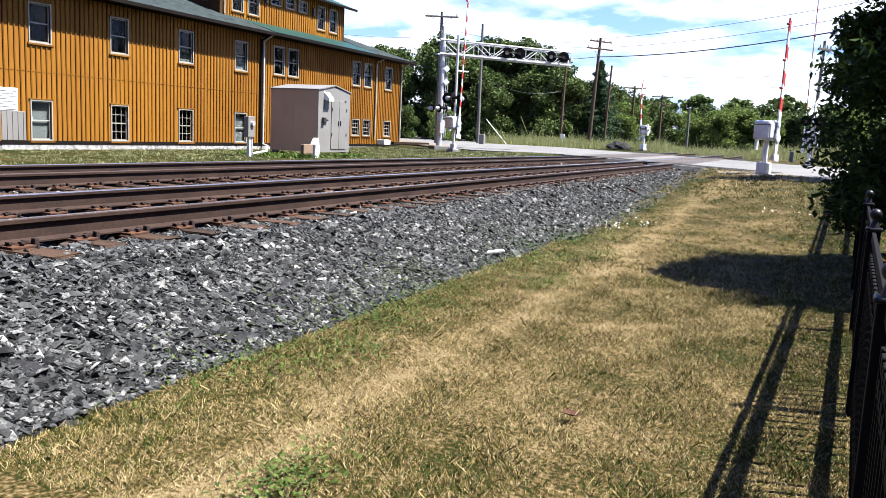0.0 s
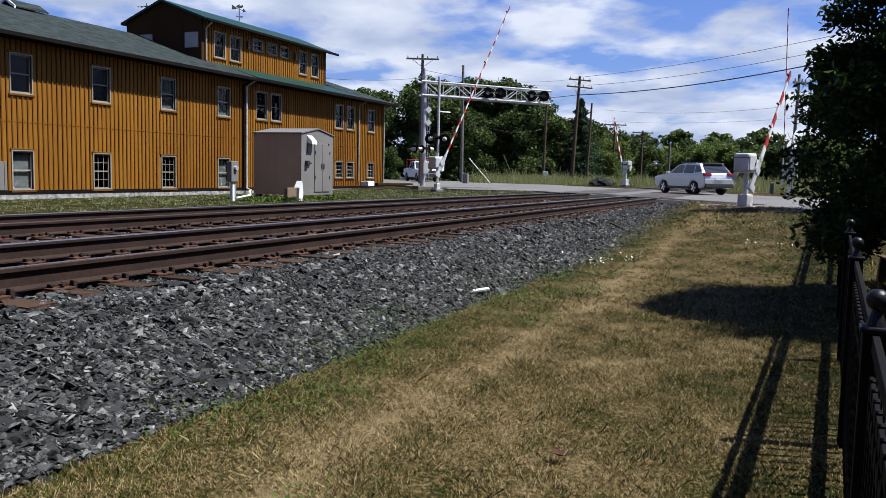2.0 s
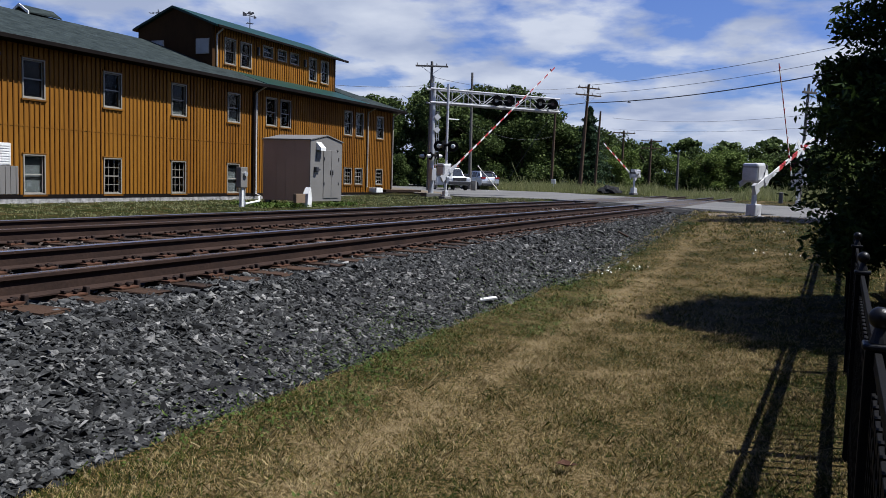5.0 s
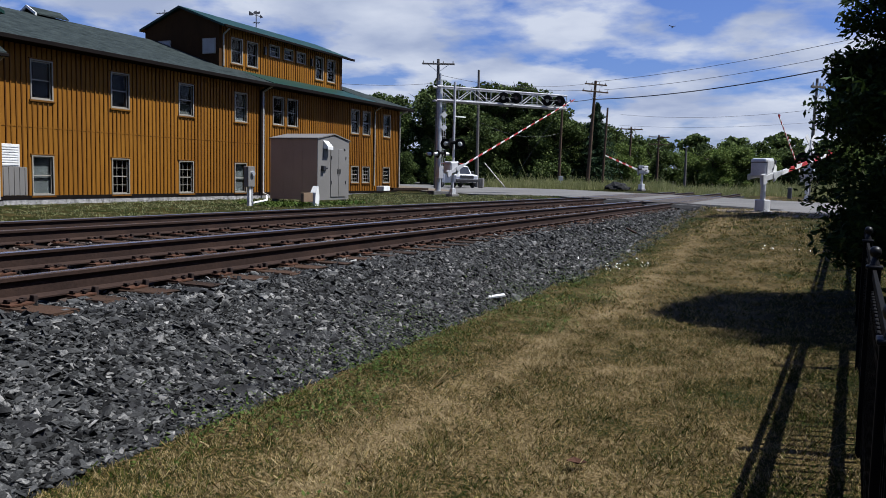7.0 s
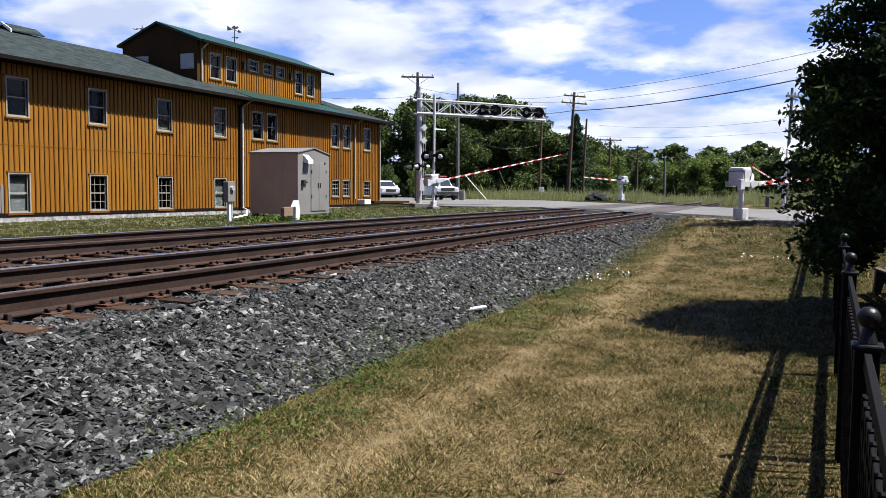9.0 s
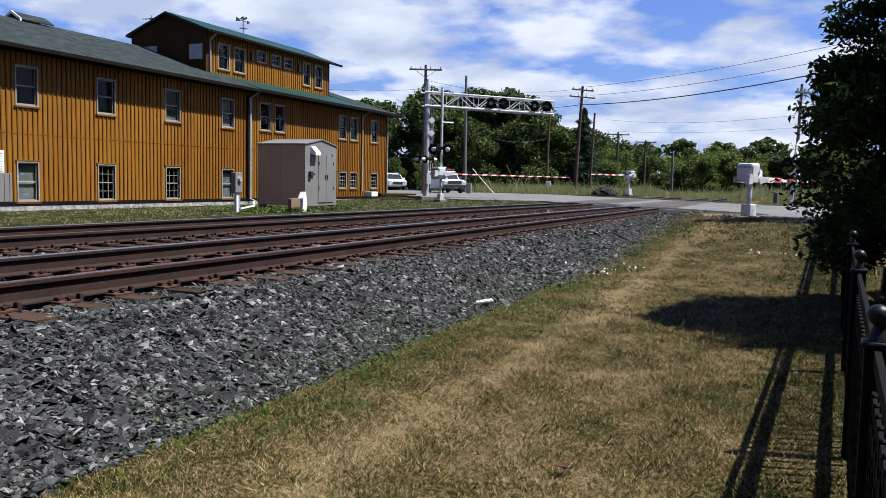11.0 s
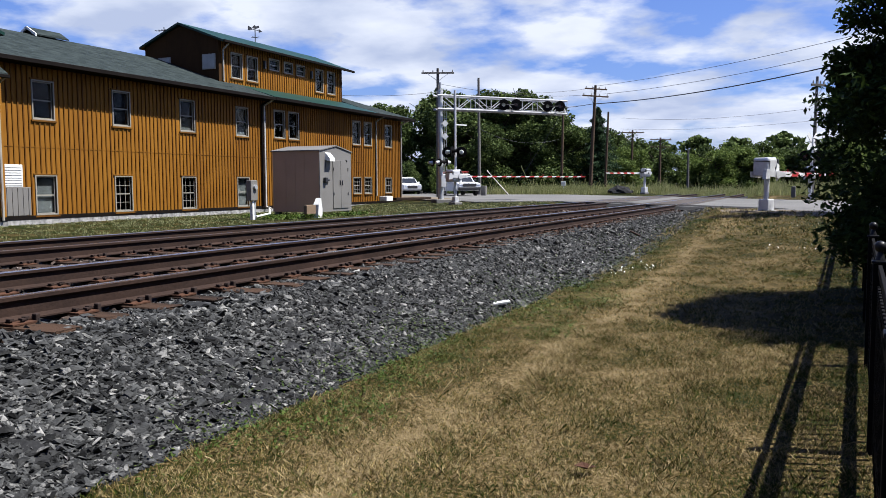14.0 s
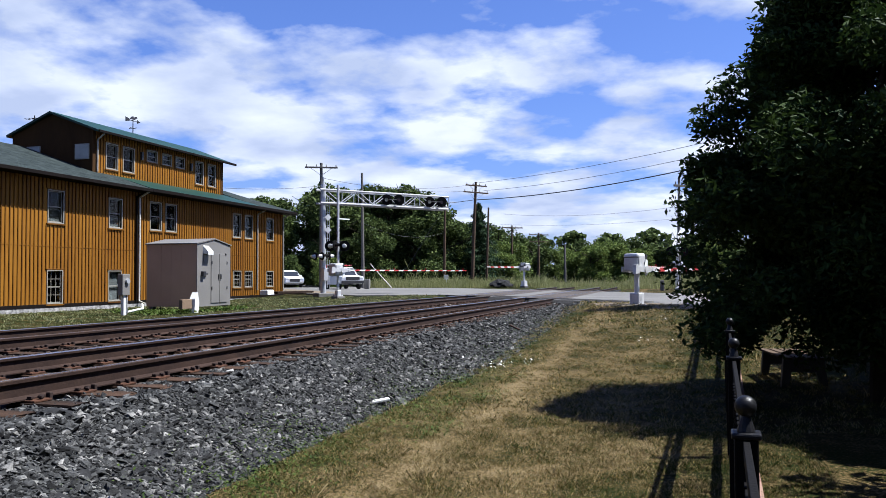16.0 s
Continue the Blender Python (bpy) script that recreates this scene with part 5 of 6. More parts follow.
def wire(a, b, sag, r, label="thin dark overhead utility cable"):
    cu = bpy.data.curves.new("overhead_wire", "CURVE")
    cu.dimensions, cu.bevel_depth, cu.bevel_resolution = "3D", r, 1
    sp = cu.splines.new("POLY"); n = 24; sp.points.add(n)
    for k in range(n + 1):
        t = k / n
        p = Vector(a).lerp(Vector(b), t)
        sp.points[k].co = (p.x, p.y, p.z - sag * 4 * t * (1 - t), 1)
    cu.materials.append(BLACK)
    tagged(new("overhead_wire", cu), label, "cable", "overhead wires")


wire((-18.2, 75, 10.5), (8.6, 55, 11.6), 0.5, 0.016)
wire((-17.4, 75, 9.75), (9.0, 55, 10.95), 0.6, 0.016)
wire((-18.2, 75, 8.9), (8.2, 55, 10.1), 0.7, 0.04, "thick black overhead utility cable")
wire((-18.2, 75, 10.4), (-27.0, 68.4, 10.0), 0.4, 0.014)
wire((-19.4, 75, 9.75), (-25.2, 55.5, 9.0), 0.4, 0.014)
wire((-18.4, 75, 8.9), (-27.0, 68.4, 8.6), 0.4, 0.03)
wire((-25.2, 55.5, 8.4), (-28.6, 41.5, 7.2), 0.3, 0.014)
wire((-22.2, 78, 8.4), (-26.5, 76.0, 0.9), 0.0, 0.02)
wire((-27, 68.4, 6.5), (-22.2, 78, 6.0), 0.8, 0.014)
wire((-18.6, 75, 9.5), (-16.0, 79.5, 1.0), 0.0, 0.014)
wire((-16.0, 76, 7.6), (8.2, 55, 7.4), 0.9, 0.010)
wire((-16.0, 76, 6.6), (8.2, 55, 6.2), 0.6, 0.008)


def build_small_road_things():
    g = thing("guy_guard", pose(-23.4, 66.0, 0.66), "pale slanted guy wire guard", "guy guard")
    b = nb(); tube(b, (0, 0, 0), (-2.2, 0.6, 2.1), 0.045, seg=8); part("tube", b, TRIM, g)
    m = thing("marker_post", pose(-0.9, 56.0, 0.62), "pale stone track marker post", "marker post")
    b = nb(); box(b, -0.13, -0.1, 0, 0.13, 0.1, 0.72, 0.05); part("post", b, CONCRETE, m)
    k = thing("utility_cabinet", pose(-24.3, 62.5, 0.6), "small grey roadside cabinet", "utility box")
    b = nb(); box(b, -0.22, -0.18, 0, 0.22, 0.18, 0.85, 0.04); part("case", b, GREY_METAL, k)
    s = thing("white_marker", pose(-20.0, 71.0, 0.7), "small white marker in the grass", "marker")
    b = nb(); box(b, -0.2, -0.03, 0.7, 0.2, 0.03, 1.1, 0.02); part("plate", b, WHITE, s)
    b = nb(); tube(b, (0, 0.04, 0), (0, 0.04, 1.0), 0.03, seg=6); part("stake", b, GALV, s)
    p = thing("stone_pile", pose(-15.2, 72.0, 0.75), "grey heap of crushed stone in the grass", "stone pile")
    b = nb(); bmesh.ops.create_icosphere(b, subdivisions=3, radius=1)
    for v in b.verts:
        q = noise.noise(v.co * 2.3) * 0.25 + noise.noise(v.co * 7) * 0.12
        v.co = Vector((v.co.x * 1.1, v.co.y * 0.8, max(v.co.z, 0) * 0.6)) * (1 + q)
    part("heap", b, GRAVEL_BED, p)
    d = thing("loose_board", pose(-3.52, 9.2, 0.09, 4, -8, 32), "weathered white painted board lying on the stones", "board")
    b = nb(); box(b, -0.27, -0.045, -0.012, 0.27, 0.045, 0.012, 0.004); part("plank", b, WHITE, d)
    t = thing("broken_tie_piece", pose(-3.75, 19.6, 0.36, 0, 14, -40), "dark splintered tie fragment on the ballast", "wood fragment")
    b = nb(); box(b, -0.2, -0.025, -0.02, 0.18, 0.025, 0.02, 0.01); part("splinter", b, TIE_WOOD, t)
    t = thing("broken_tie_piece", pose(-3.7, 3.9, 0.14, 0, 14, 20), "dark splintered tie fragment on the ballast", "wood fragment")
    b = nb(); box(b, -0.16, -0.02, -0.02, 0.16, 0.02, 0.02, 0.01); part("splinter", b, TIE_WOOD, t)
    f = thing("dead_leaf", pose(-1.05, 4.2, 0.03, 10, 20, 30), "curled brown dead leaf on the lawn", "leaf")
    b = nb()
    v = [b.verts.new(p) for p in ((-0.07, 0, 0), (-0.02, 0.035, 0.02), (0.06, 0.01, 0.03), (-0.01, -0.035, 0.025), (0, 0, 0.0))]
    for q in ((0, 4, 1), (1, 4, 2), (2, 4, 3), (3, 4, 0)):
        b.faces.new([v[i] for i in q])
    part("blade", b, RUST, f)


build_small_road_things()


# ---- iron fence ----
def fence_x(y):
    return 0.115 + 0.049 * y


def build_fence():
    ang = -deg(1, 0.049)
    S, Y0 = 2.46, 0.25
    bm = nb(); box(bm, -0.0115, -0.0115, 0.06, 0.0115, 0.0115, 0.97); picket = mesh_of("picket", bm, FENCE_BLACK)
    bm = nb(); box(bm, -0.0016, -0.016, 0.98, 0.0016, 0.016, 1.05); spacer = mesh_of("spacer", bm, FENCE_BLACK)
    bm = nb(); box(bm, -0.035, -0.035, -0.05, 0.035, 0.035, 1.09, 0.006); post = mesh_of("post", bm, FENCE_BLACK)
    bm = nb(); box(bm, -0.044, -0.044, 1.09, 0.044, 0.044, 1.108, 0.006); tube(bm, (0, 0, 1.11), (0, 0, 1.155), 0.028, 0.014, seg=12); cap = mesh_of("post_cap", bm, CAP_BLACK)
    bm = nb(); ball(bm, (0, 0, 1.185), 0.033, 18); fin = mesh_of("ball_finial", bm, CAP_BLACK, True)
    bm = nb()
    box(bm, -0.010, 0.036, -0.025, 0.010, S - 0.036, 0.025, 0.002); rail = mesh_of("fence_rail", bm, FENCE_BLACK)
    n = 13
    for k in range(-1, n):
        y = Y0 + k * S
        if road_off(fence_x(y), y) > -9.5:
            break
        z = float(ground_z(fence_x(y), y))
        z2 = float(ground_z(fence_x(y + S), y + S))
        f = thing("fence_panel", pose(fence_x(y), y, z, math.degrees(math.atan2(z2 - z, S)), 0, ang), "black iron picket fence panel with ball-capped post", "fence", "fence panels along the lawn")
        p = part("post", post, None, f)
        part("post_cap", cap, None, p); part("ball_finial", fin, None, p, "round black ball finial")
        for h in (0.20, 0.27, 0.86, 0.94, 1.06):
            part("fence_rail", rail, None, f, at=pose(0, 0, h))
        for j in range(1, 21):
            part("picket", picket, None, f, at=pose(0, j * S / 21, 0))
            part("spacer", spacer, None, f, at=pose(0, j * S / 21, 0))
    bm = nb()
    xs = []
    for y in np.arange(-4, 30, 1.0):
        x = fence_x(y)
        xs.append((x + 0.14, x + 0.20, y, float(ground_z(x, y))))
    rows = [[bm.verts.new((a, y, z - 0.05)), bm.verts.new((a, y, z + 0.03)), bm.verts.new((c, y, z + 0.03)), bm.verts.new((c, y, z - 0.05))] for a, c, y, z in xs]
    for p, q in zip(rows, rows[1:]):
        for i in range(3):
            bm.faces.new((p[i], p[i + 1], q[i + 1], q[i]))
    bmesh.ops.recalc_face_normals(bm, faces=bm.faces)
    tagged(part("edging", bm, PINK_PAVER), "pinkish concrete mowing edge beside the fence", "edging", kind="structure")


build_fence()


# ---- trees ----
def leaves(rng, pts, size, fold=0.3, slim=0.45):
    n = len(pts)
    a = rng.uniform(0, 2 * np.pi, n); t = rng.normal(-0.25, 0.55, n)
    d = np.stack([np.cos(a) * np.cos(t), np.sin(a) * np.cos(t), np.sin(t)], 1)
    e = np.cross(d, rng.normal(0, 1, (n, 3))); e /= np.linalg.norm(e, axis=1)[:, None] + 1e-9
    L = (size * rng.uniform(0.6, 1.4, n))[:, None]
    m = np.cross(d, e) * L * fold * 0.3
    return np.stack([pts - d * L * 0.5, pts + e * L * slim + m, pts + d * L * 0.6, pts - e * L * slim + m], 1).reshape(-1, 3)


def limb_mesh(rng, height, r, limbs, start):
    bm = nb()
    ends = []
    p = Vector((0, 0, -0.15)); q = p
    segs = 5
    for k in range(segs):
        q = p + Vector((rng.normal(0, 0.03) * height * 0.15, rng.normal(0, 0.03) * height * 0.15, height * 0.8 / segs))
        tube(bm, p, q, r * (1 - 0.16 * k), r * (1 - 0.16 * (k + 1)), seg=8)
        p = q
    for k in range(limbs):
        z = height * rng.uniform(start, 0.75); a = 2 * math.pi * k / limbs + rng.uniform(-0.4, 0.4)
        l = height * rng.uniform(0.22, 0.42) * (0.55 if r < 0.12 else 1.0)
        s = Vector((0, 0, z)); e = s + Vector((math.cos(a) * l, math.sin(a) * l, l * rng.uniform(0.2, 0.8)))
        mid = s.lerp(e, 0.5) + Vector((0, 0, -0.03 * l))
        tube(bm, s, mid, r * 0.42, r * 0.28, seg=6); tube(bm, mid, e, r * 0.28, r * 0.08, seg=6)
        ends.append(e)
    return bm, ends


def tree(name, height, width, n, size, material, seed, label, category="tree", clumps=26, low=0.18, slim=0.45, trunk=0.22, cone=False):
    """Trunk with limbs and a crown of many single leaves gathered in uneven clumps."""
    rng = np.random.default_rng(seed)
    t = thing(name, pose(0, 0, 0), label, category)
    bm, ends = limb_mesh(rng, height, trunk, 9, low + 0.08)
    part("trunk", bm, BARK, t)
    cl = []
    for k in range(clumps):
        f = rng.uniform(0, 1)
        z = height * (low + (0.97 - low) * f)
        prof = math.sin(math.pi * min(1, 0.22 + 0.78 * (1 - f) ** 0.85)) if f > 0.3 else 0.8 + 0.2 * f / 0.3
        spread, puff_r = rng.uniform(0.25, 0.82), rng.uniform(0.11, 0.22)
        if cone:
            zf = low + (0.97 - low) * f
            prof = 0.9 if zf < 0.5 else max(0.06, 0.9 - (zf - 0.5) * 1.75)
            spread, puff_r = rng.uniform(0.1, 1.0) ** 0.6, rng.uniform(0.06, 0.125) * (0.55 + 0.45 * prof)
        a = rng.uniform(0, 2 * math.pi); rr = width * 0.5 * prof * spread
        cl.append((rr * math.cos(a), rr * math.sin(a), z, width * puff_r))
    cl = np.array(cl)
    idx = rng.integers(0, len(cl), n)
    u = rng.normal(0, 1, (n, 3)); u /= np.linalg.norm(u, axis=1)[:, None]
    rad = cl[idx, 3] * rng.uniform(0.3, 1.3, n) ** 0.7
    pts = cl[idx, :3] + u * rad[:, None] * np.array([1, 1, 0.8])
    pts[:, 2] = np.clip(pts[:, 2], height * low * 0.6, None)
    quads("crown", leaves(rng, pts, size, slim=slim), 4, material, t)
    return t


def conifer(height, width, n, seed):
    rng = np.random.default_rng(seed)
    t = thing("conifer", pose(0, 0, 0), "dark narrow conifer standing behind the poles", "tree")
    part("trunk", tube(nb(), (0, 0, -0.2), (0, 0, height * 0.97), 0.2, 0.03, seg=8), BARK, t)
    f = rng.random(n) ** 0.8
    lay = 0.72 + 0.28 * np.sin(f * 60)
    a = rng.uniform(0, 2 * np.pi, n); rr = width * 0.5 * (1 - f) ** 0.8 * np.sqrt(rng.random(n)) * lay * (0.8 + 0.3 * np.sin(a * 5 + f * 9))
    pts = np.stack([rr * np.cos(a), rr * np.sin(a), height * (0.06 + 0.94 * f) - rr * 0.25], 1)
    quads("crown", leaves(rng, pts, 0.4, slim=0.18), 4, LEAF_BLUE, t)
    return t


def grown(ob, x, y, s=1.0, turn=0.0, sz=None):
    ob.matrix_basis = pose(x, y, float(ground_z(x, y)) - 0.1, 0, 0, turn) @ Matrix.Diagonal((s, s, sz or s, 1))
    return ob


def again(ob, x, y, s=1.0, turn=0.0, sz=None):
    m = pose(x, y, float(ground_z(x, y)) - 0.1, 0, 0, turn)
    c = copy_thing(ob, m)
    c.matrix_basis = m @ Matrix.Diagonal((s, s, sz or s, 1))
    return c


def plant_woods():
    big = [tree("broadleaf_tree", 11.5, 8.5, 15000, 0.30, LEAF_FAR, 50 + k, "tall dense green broadleaf tree behind the road", clumps=34, low=0.06) for k in range(3)]
    low = [tree("shrub_tree", 6.0, 6.5, 9000, 0.25, LEAF_BRIGHT if k else LEAF_FAR, 60 + k, "rounded bright green bushy tree along the tracks" if k else "dark green bushy tree", clumps=22, low=0.03) for k in range(3)]
    rng = np.random.default_rng(70)
    rows = [(-60, 88, .95), (-54, 84, 1.0), (-49, 90, 1.05), (-44.5, 85, 1.05), (-40, 91, 1.1), (-37, 84, 1.0), (-33.5, 92, 1.06), (-31, 86, 1.12), (-28.2, 93, 1.05), (-27.5, 85, 0.78), (-26.0, 90, 0.62), (-46, 78, 0.8), (-40.5, 78, .72), (-35, 79, .70), (-30.5, 79, .66), (-66, 95, 1.0), (-74, 90, 1.1), (-35.2, 82, 0.98), (-33.2, 87, 1.08), (-29.6, 88, 1.12), (-25.6, 88, 0.86), (-38.6, 87, 1.05), (-24.2, 93, 0.7)]
    for k, (x, y, s) in enumerate(rows):
        (grown if k < 3 else again)(big[k % 3], x, y, s, rng.uniform(0, 360), s * rng.uniform(0.84, 0.97))
    rows2 = [(-26.5, 110, 1.05, 0), (-24, 118, 1.0, 1), (-29, 125, 1.4, 0), (-24.0, 140, 1.25, 0), (-21, 150, 1.1, 1), (-16.5, 140, 0.95, 1), (-13.5, 136, 1.2, 2), (-10.5, 140, 1.25, 1), (-7.6, 138, 1.15, 2), (-12, 160, 1.5, 0), (-6, 170, 1.6, 0), (-2, 168, 1.5, 0), (-18, 175, 1.4, 0), (2, 160, 1.35, 0), (7, 150, 1.4, 0), (13, 140, 1.5, 0), (5, 110, 1.0, 1), (9.5, 95, 1.2, 0), (14, 85, 1.4, 0), (20, 78, 1.5, 0), (-30, 140, 1.6, 0), (-34, 120, 1.5, 0), (-20.5, 100, 0.62, 1), (-38, 75, .55, 0), (-33, 74, .5, 1)]
    for k, (x, y, s, v) in enumerate(rows2):
        (grown if k in (0, 1, 6) else again)(low[v], x, y, s, rng.uniform(0, 360), s * rng.uniform(0.76, 0.98))
    c = conifer(9.3, 8.4, 9000, 81)
    grown(c, -21.5, 90)
    # distant woods closing the view
    rng = np.random.default_rng(82)
    far = tree("distant_tree", 11.5, 9.0, 1700, 1.0, LEAF_FAR, 57, "distant green tree closing the horizon", clumps=34, low=0.04)
    grown(far, -150, 190, 1.0)
    for k in range(34):
        a = -0.62 + 1.5 * k / 33
        r = rng.uniform(210, 260)
        again(far, r * math.sin(a) - 10, r * math.cos(a), rng.uniform(0.85, 1.2), rng.uniform(0, 360))
    # unseen trees added behind the camera and past the park
    for x, y, s in ((14, -6, 1.0), (20, 10, 1.0), (26, 24, 1.1), (-14, -22, 1.1), (2, -24, 1.0), (-34, -14, 1.0)):
        again(big[1], x, y, s, x * 9)


plant_woods()


def park_trees():
    t = tree("park_tree", 6.3, 4.75, 190000, 0.084, LEAF_NEAR, 91, "dark green leafy park tree beside the iron fence", clumps=240, low=0.135, slim=0.24, trunk=0.11, cone=True)
    grown(t, 2.36, 10.9)
    t = tree("park_tree", 6.6, 4.9, 16000, 0.2, LEAF_NEAR, 92, "added, mostly unseen dark green leafy tree shading the park", clumps=150, low=0.155, slim=0.26, trunk=0.11, cone=True)
    grown(t, 5.7, 14.6, 1.0, 130)
    # Out of view, added to shade the park side of the fence.
    again(t, 4.9, 6.5, 1.0, 210)
    again(t, 3.7, 27.8, 0.95, 80, 1.75)
    again(t, 8.2, 33.0, 1.1, 160)
    # Unseen trees beside and behind the camera, added to cut sun and skylight.
    for x, y, k, turn in ((3.9, 4.2, 0.8, 200), (4.4, 9.0, 0.85, 290), (6.6, 1.5, 1.1, 20), (8.5, -4.0, 1.3, 75), (4.8, -7.0, 1.2, 140), (-1.5, -12.0, 1.4, 250), (-9.0, -14.0, 1.4, 310)):
        again(t, x, y, k, turn)
    b = thing("park_bench", pose(1.6, 12.6, 0, 0, 0, 8), "dark cast-iron bench with brown wooden slats", "bench")
    for sy in (-0.55, 0.55):
        bm = nb(); prism(bm, [(-0.30, 0), (-0.22, 0), (-0.16, 0.28), (0.16, 0.28), (0.24, 0), (0.32, 0), (0.26, 0.46), (-0.26, 0.46)], "y", sy - 0.04, sy + 0.04); part("leg", bm, BLACK, b)
    for k in range(4):
        bm = nb(); box(bm, -0.28 + k * 0.14, -0.7, 0.46, -0.17 + k * 0.14, 0.7, 0.49, 0.006); part("slat", bm, POLE_WOOD, b)
    bm = nb(); prism(bm, [(0.9, 24), (9, 22.5), (9, 21.2), (1.2, 22.4)], "z", -0.1, 0.3)
    tagged(part("pavement_path", bm, CONCRETE), "pale concrete park path", "path", kind="structure")


park_trees()


# ---- vehicles ----
def wheel(parent, x, y, r, w, side):
    """Side +1: outer face towards +y of the vehicle."""
    bm = nb(); tube(bm, (0, -w / 2, 0), (0, w / 2, 0), r, seg=24)
    bmesh.ops.bevel(bm, geom=[e for e in bm.edges if len(e.link_faces) == 2 and abs(e.calc_face_angle(0)) > 1], offset=0.03, segments=2, affect="EDGES")
    wh = part("wheel", bm, TYRE, parent, at=pose(x, y, r))
    bm = nb(); tube(bm, (0, side * (w / 2 + 0.006), 0), (0, side * (w / 2 - 0.03), 0), r * 0.66, seg=20); part("rim", bm, BLACK, wh)
    bm = nb()
    for k in range(5):
        a = 2 * math.pi * k / 5
        box(bm, 0, -0.012, -0.035, r * 0.62, 0.012, 0.035, m=Matrix.Translation((0, side * (w / 2 + 0.012), 0)) @ Matrix.Rotation(a, 4, "Y"))
    tube(bm, (0, side * (w / 2), 0), (0, side * (w / 2 + 0.03), 0), r * 0.18, seg=12)
    part("spokes", bm, CHROME, wh)
    return wh


def shell(bm, lower, upper, half, tuck):
    """A car body from its side outline (lower) and its cabin outline (upper), narrowed by tuck at the roof."""
    prism(bm, lower, "y", -half, half)
    lo = [p for p in upper]
    zmin, zmax = min(p[1] for p in lo), max(p[1] for p in lo)
    a, c = [], []
    for p in lo:
        w = half - 0.03 - tuck * (p[1] - zmin) / (zmax - zmin)
        a.append(bm.verts.new((p[0], -w, p[1]))); c.append(bm.verts.new((p[0], w, p[1])))
    fs = [bm.faces.new(a), bm.faces.new(c[::-1])]
    for i in range(len(lo)):
        j = (i + 1) % len(lo)
        fs.append(bm.faces.new((a[j], a[i], c[i], c[j])))
    bmesh.ops.recalc_face_normals(bm, faces=bm.faces)
    bmesh.ops.bevel(bm, geom=[e for e in bm.edges if len(e.link_faces) == 2 and e.calc_face_angle(0) > 0.35], offset=0.05, segments=3, affect="EDGES")


def glass_panel(parent, pts, side, half, tuck, zmin, zmax, name="side_window"):
    bm = nb()
    def wid(z): return (half - 0.03 - tuck * (z - zmin) / (zmax - zmin)) + 0.004
    a = [bm.verts.new((p[0], side * wid(p[1]), p[1])) for p in pts]
    c = [bm.verts.new((p[0], side * (wid(p[1]) - 0.01), p[1])) for p in pts]
    bm.faces.new(a); bm.faces.new(c[::-1])
    for i in range(len(pts)):
        j = (i + 1) % len(pts); bm.faces.new((a[i], a[j], c[j], c[i]))
    bmesh.ops.recalc_face_normals(bm, faces=bm.faces)
    part(name, bm, DARK_GLASS, parent)


DARK_GLASS = mat("tinted vehicle glass", (0.02, 0.023, 0.027), rough=0.06, bump=0)


def screen(parent, name, x0, z0, x1, z1, w0, w1, off=0.012):
    """A sloping front or rear window across the car."""
    bm = nb()
    d = Vector((z1 - z0, 0, -(x1 - x0))).normalized() * (off if (z1 - z0) * (1) > 0 else -off)
    s = 1 if x1 < x0 else -1
    n = Vector(((z1 - z0), 0, (x0 - x1))).normalized() * off * s
    if s < 0:
        n = Vector((-(z1 - z0), 0, (x1 - x0))).normalized() * off
    v = [(x0, -w0, z0), (x0, w0, z0), (x1, w1, z1), (x1, -w1, z1)]
    a = [bm.verts.new(Vector(p) + n) for p in v]; c = [bm.verts.new(Vector(p) - n * 0.2) for p in v]
    bm.faces.new(a); bm.faces.new(c[::-1])
    for i in range(4):
        j = (i + 1) % 4; bm.faces.new((a[i], a[j], c[j], c[i]))
    bmesh.ops.recalc_face_normals(bm, faces=bm.faces)
    part(name, bm, DARK_GLASS, parent)


def arch(cx, r, z, n=7):
    return [(cx + r * math.cos(math.pi * k / (n - 1)), z + r * math.sin(math.pi * k / (n - 1))) for k in range(n)]


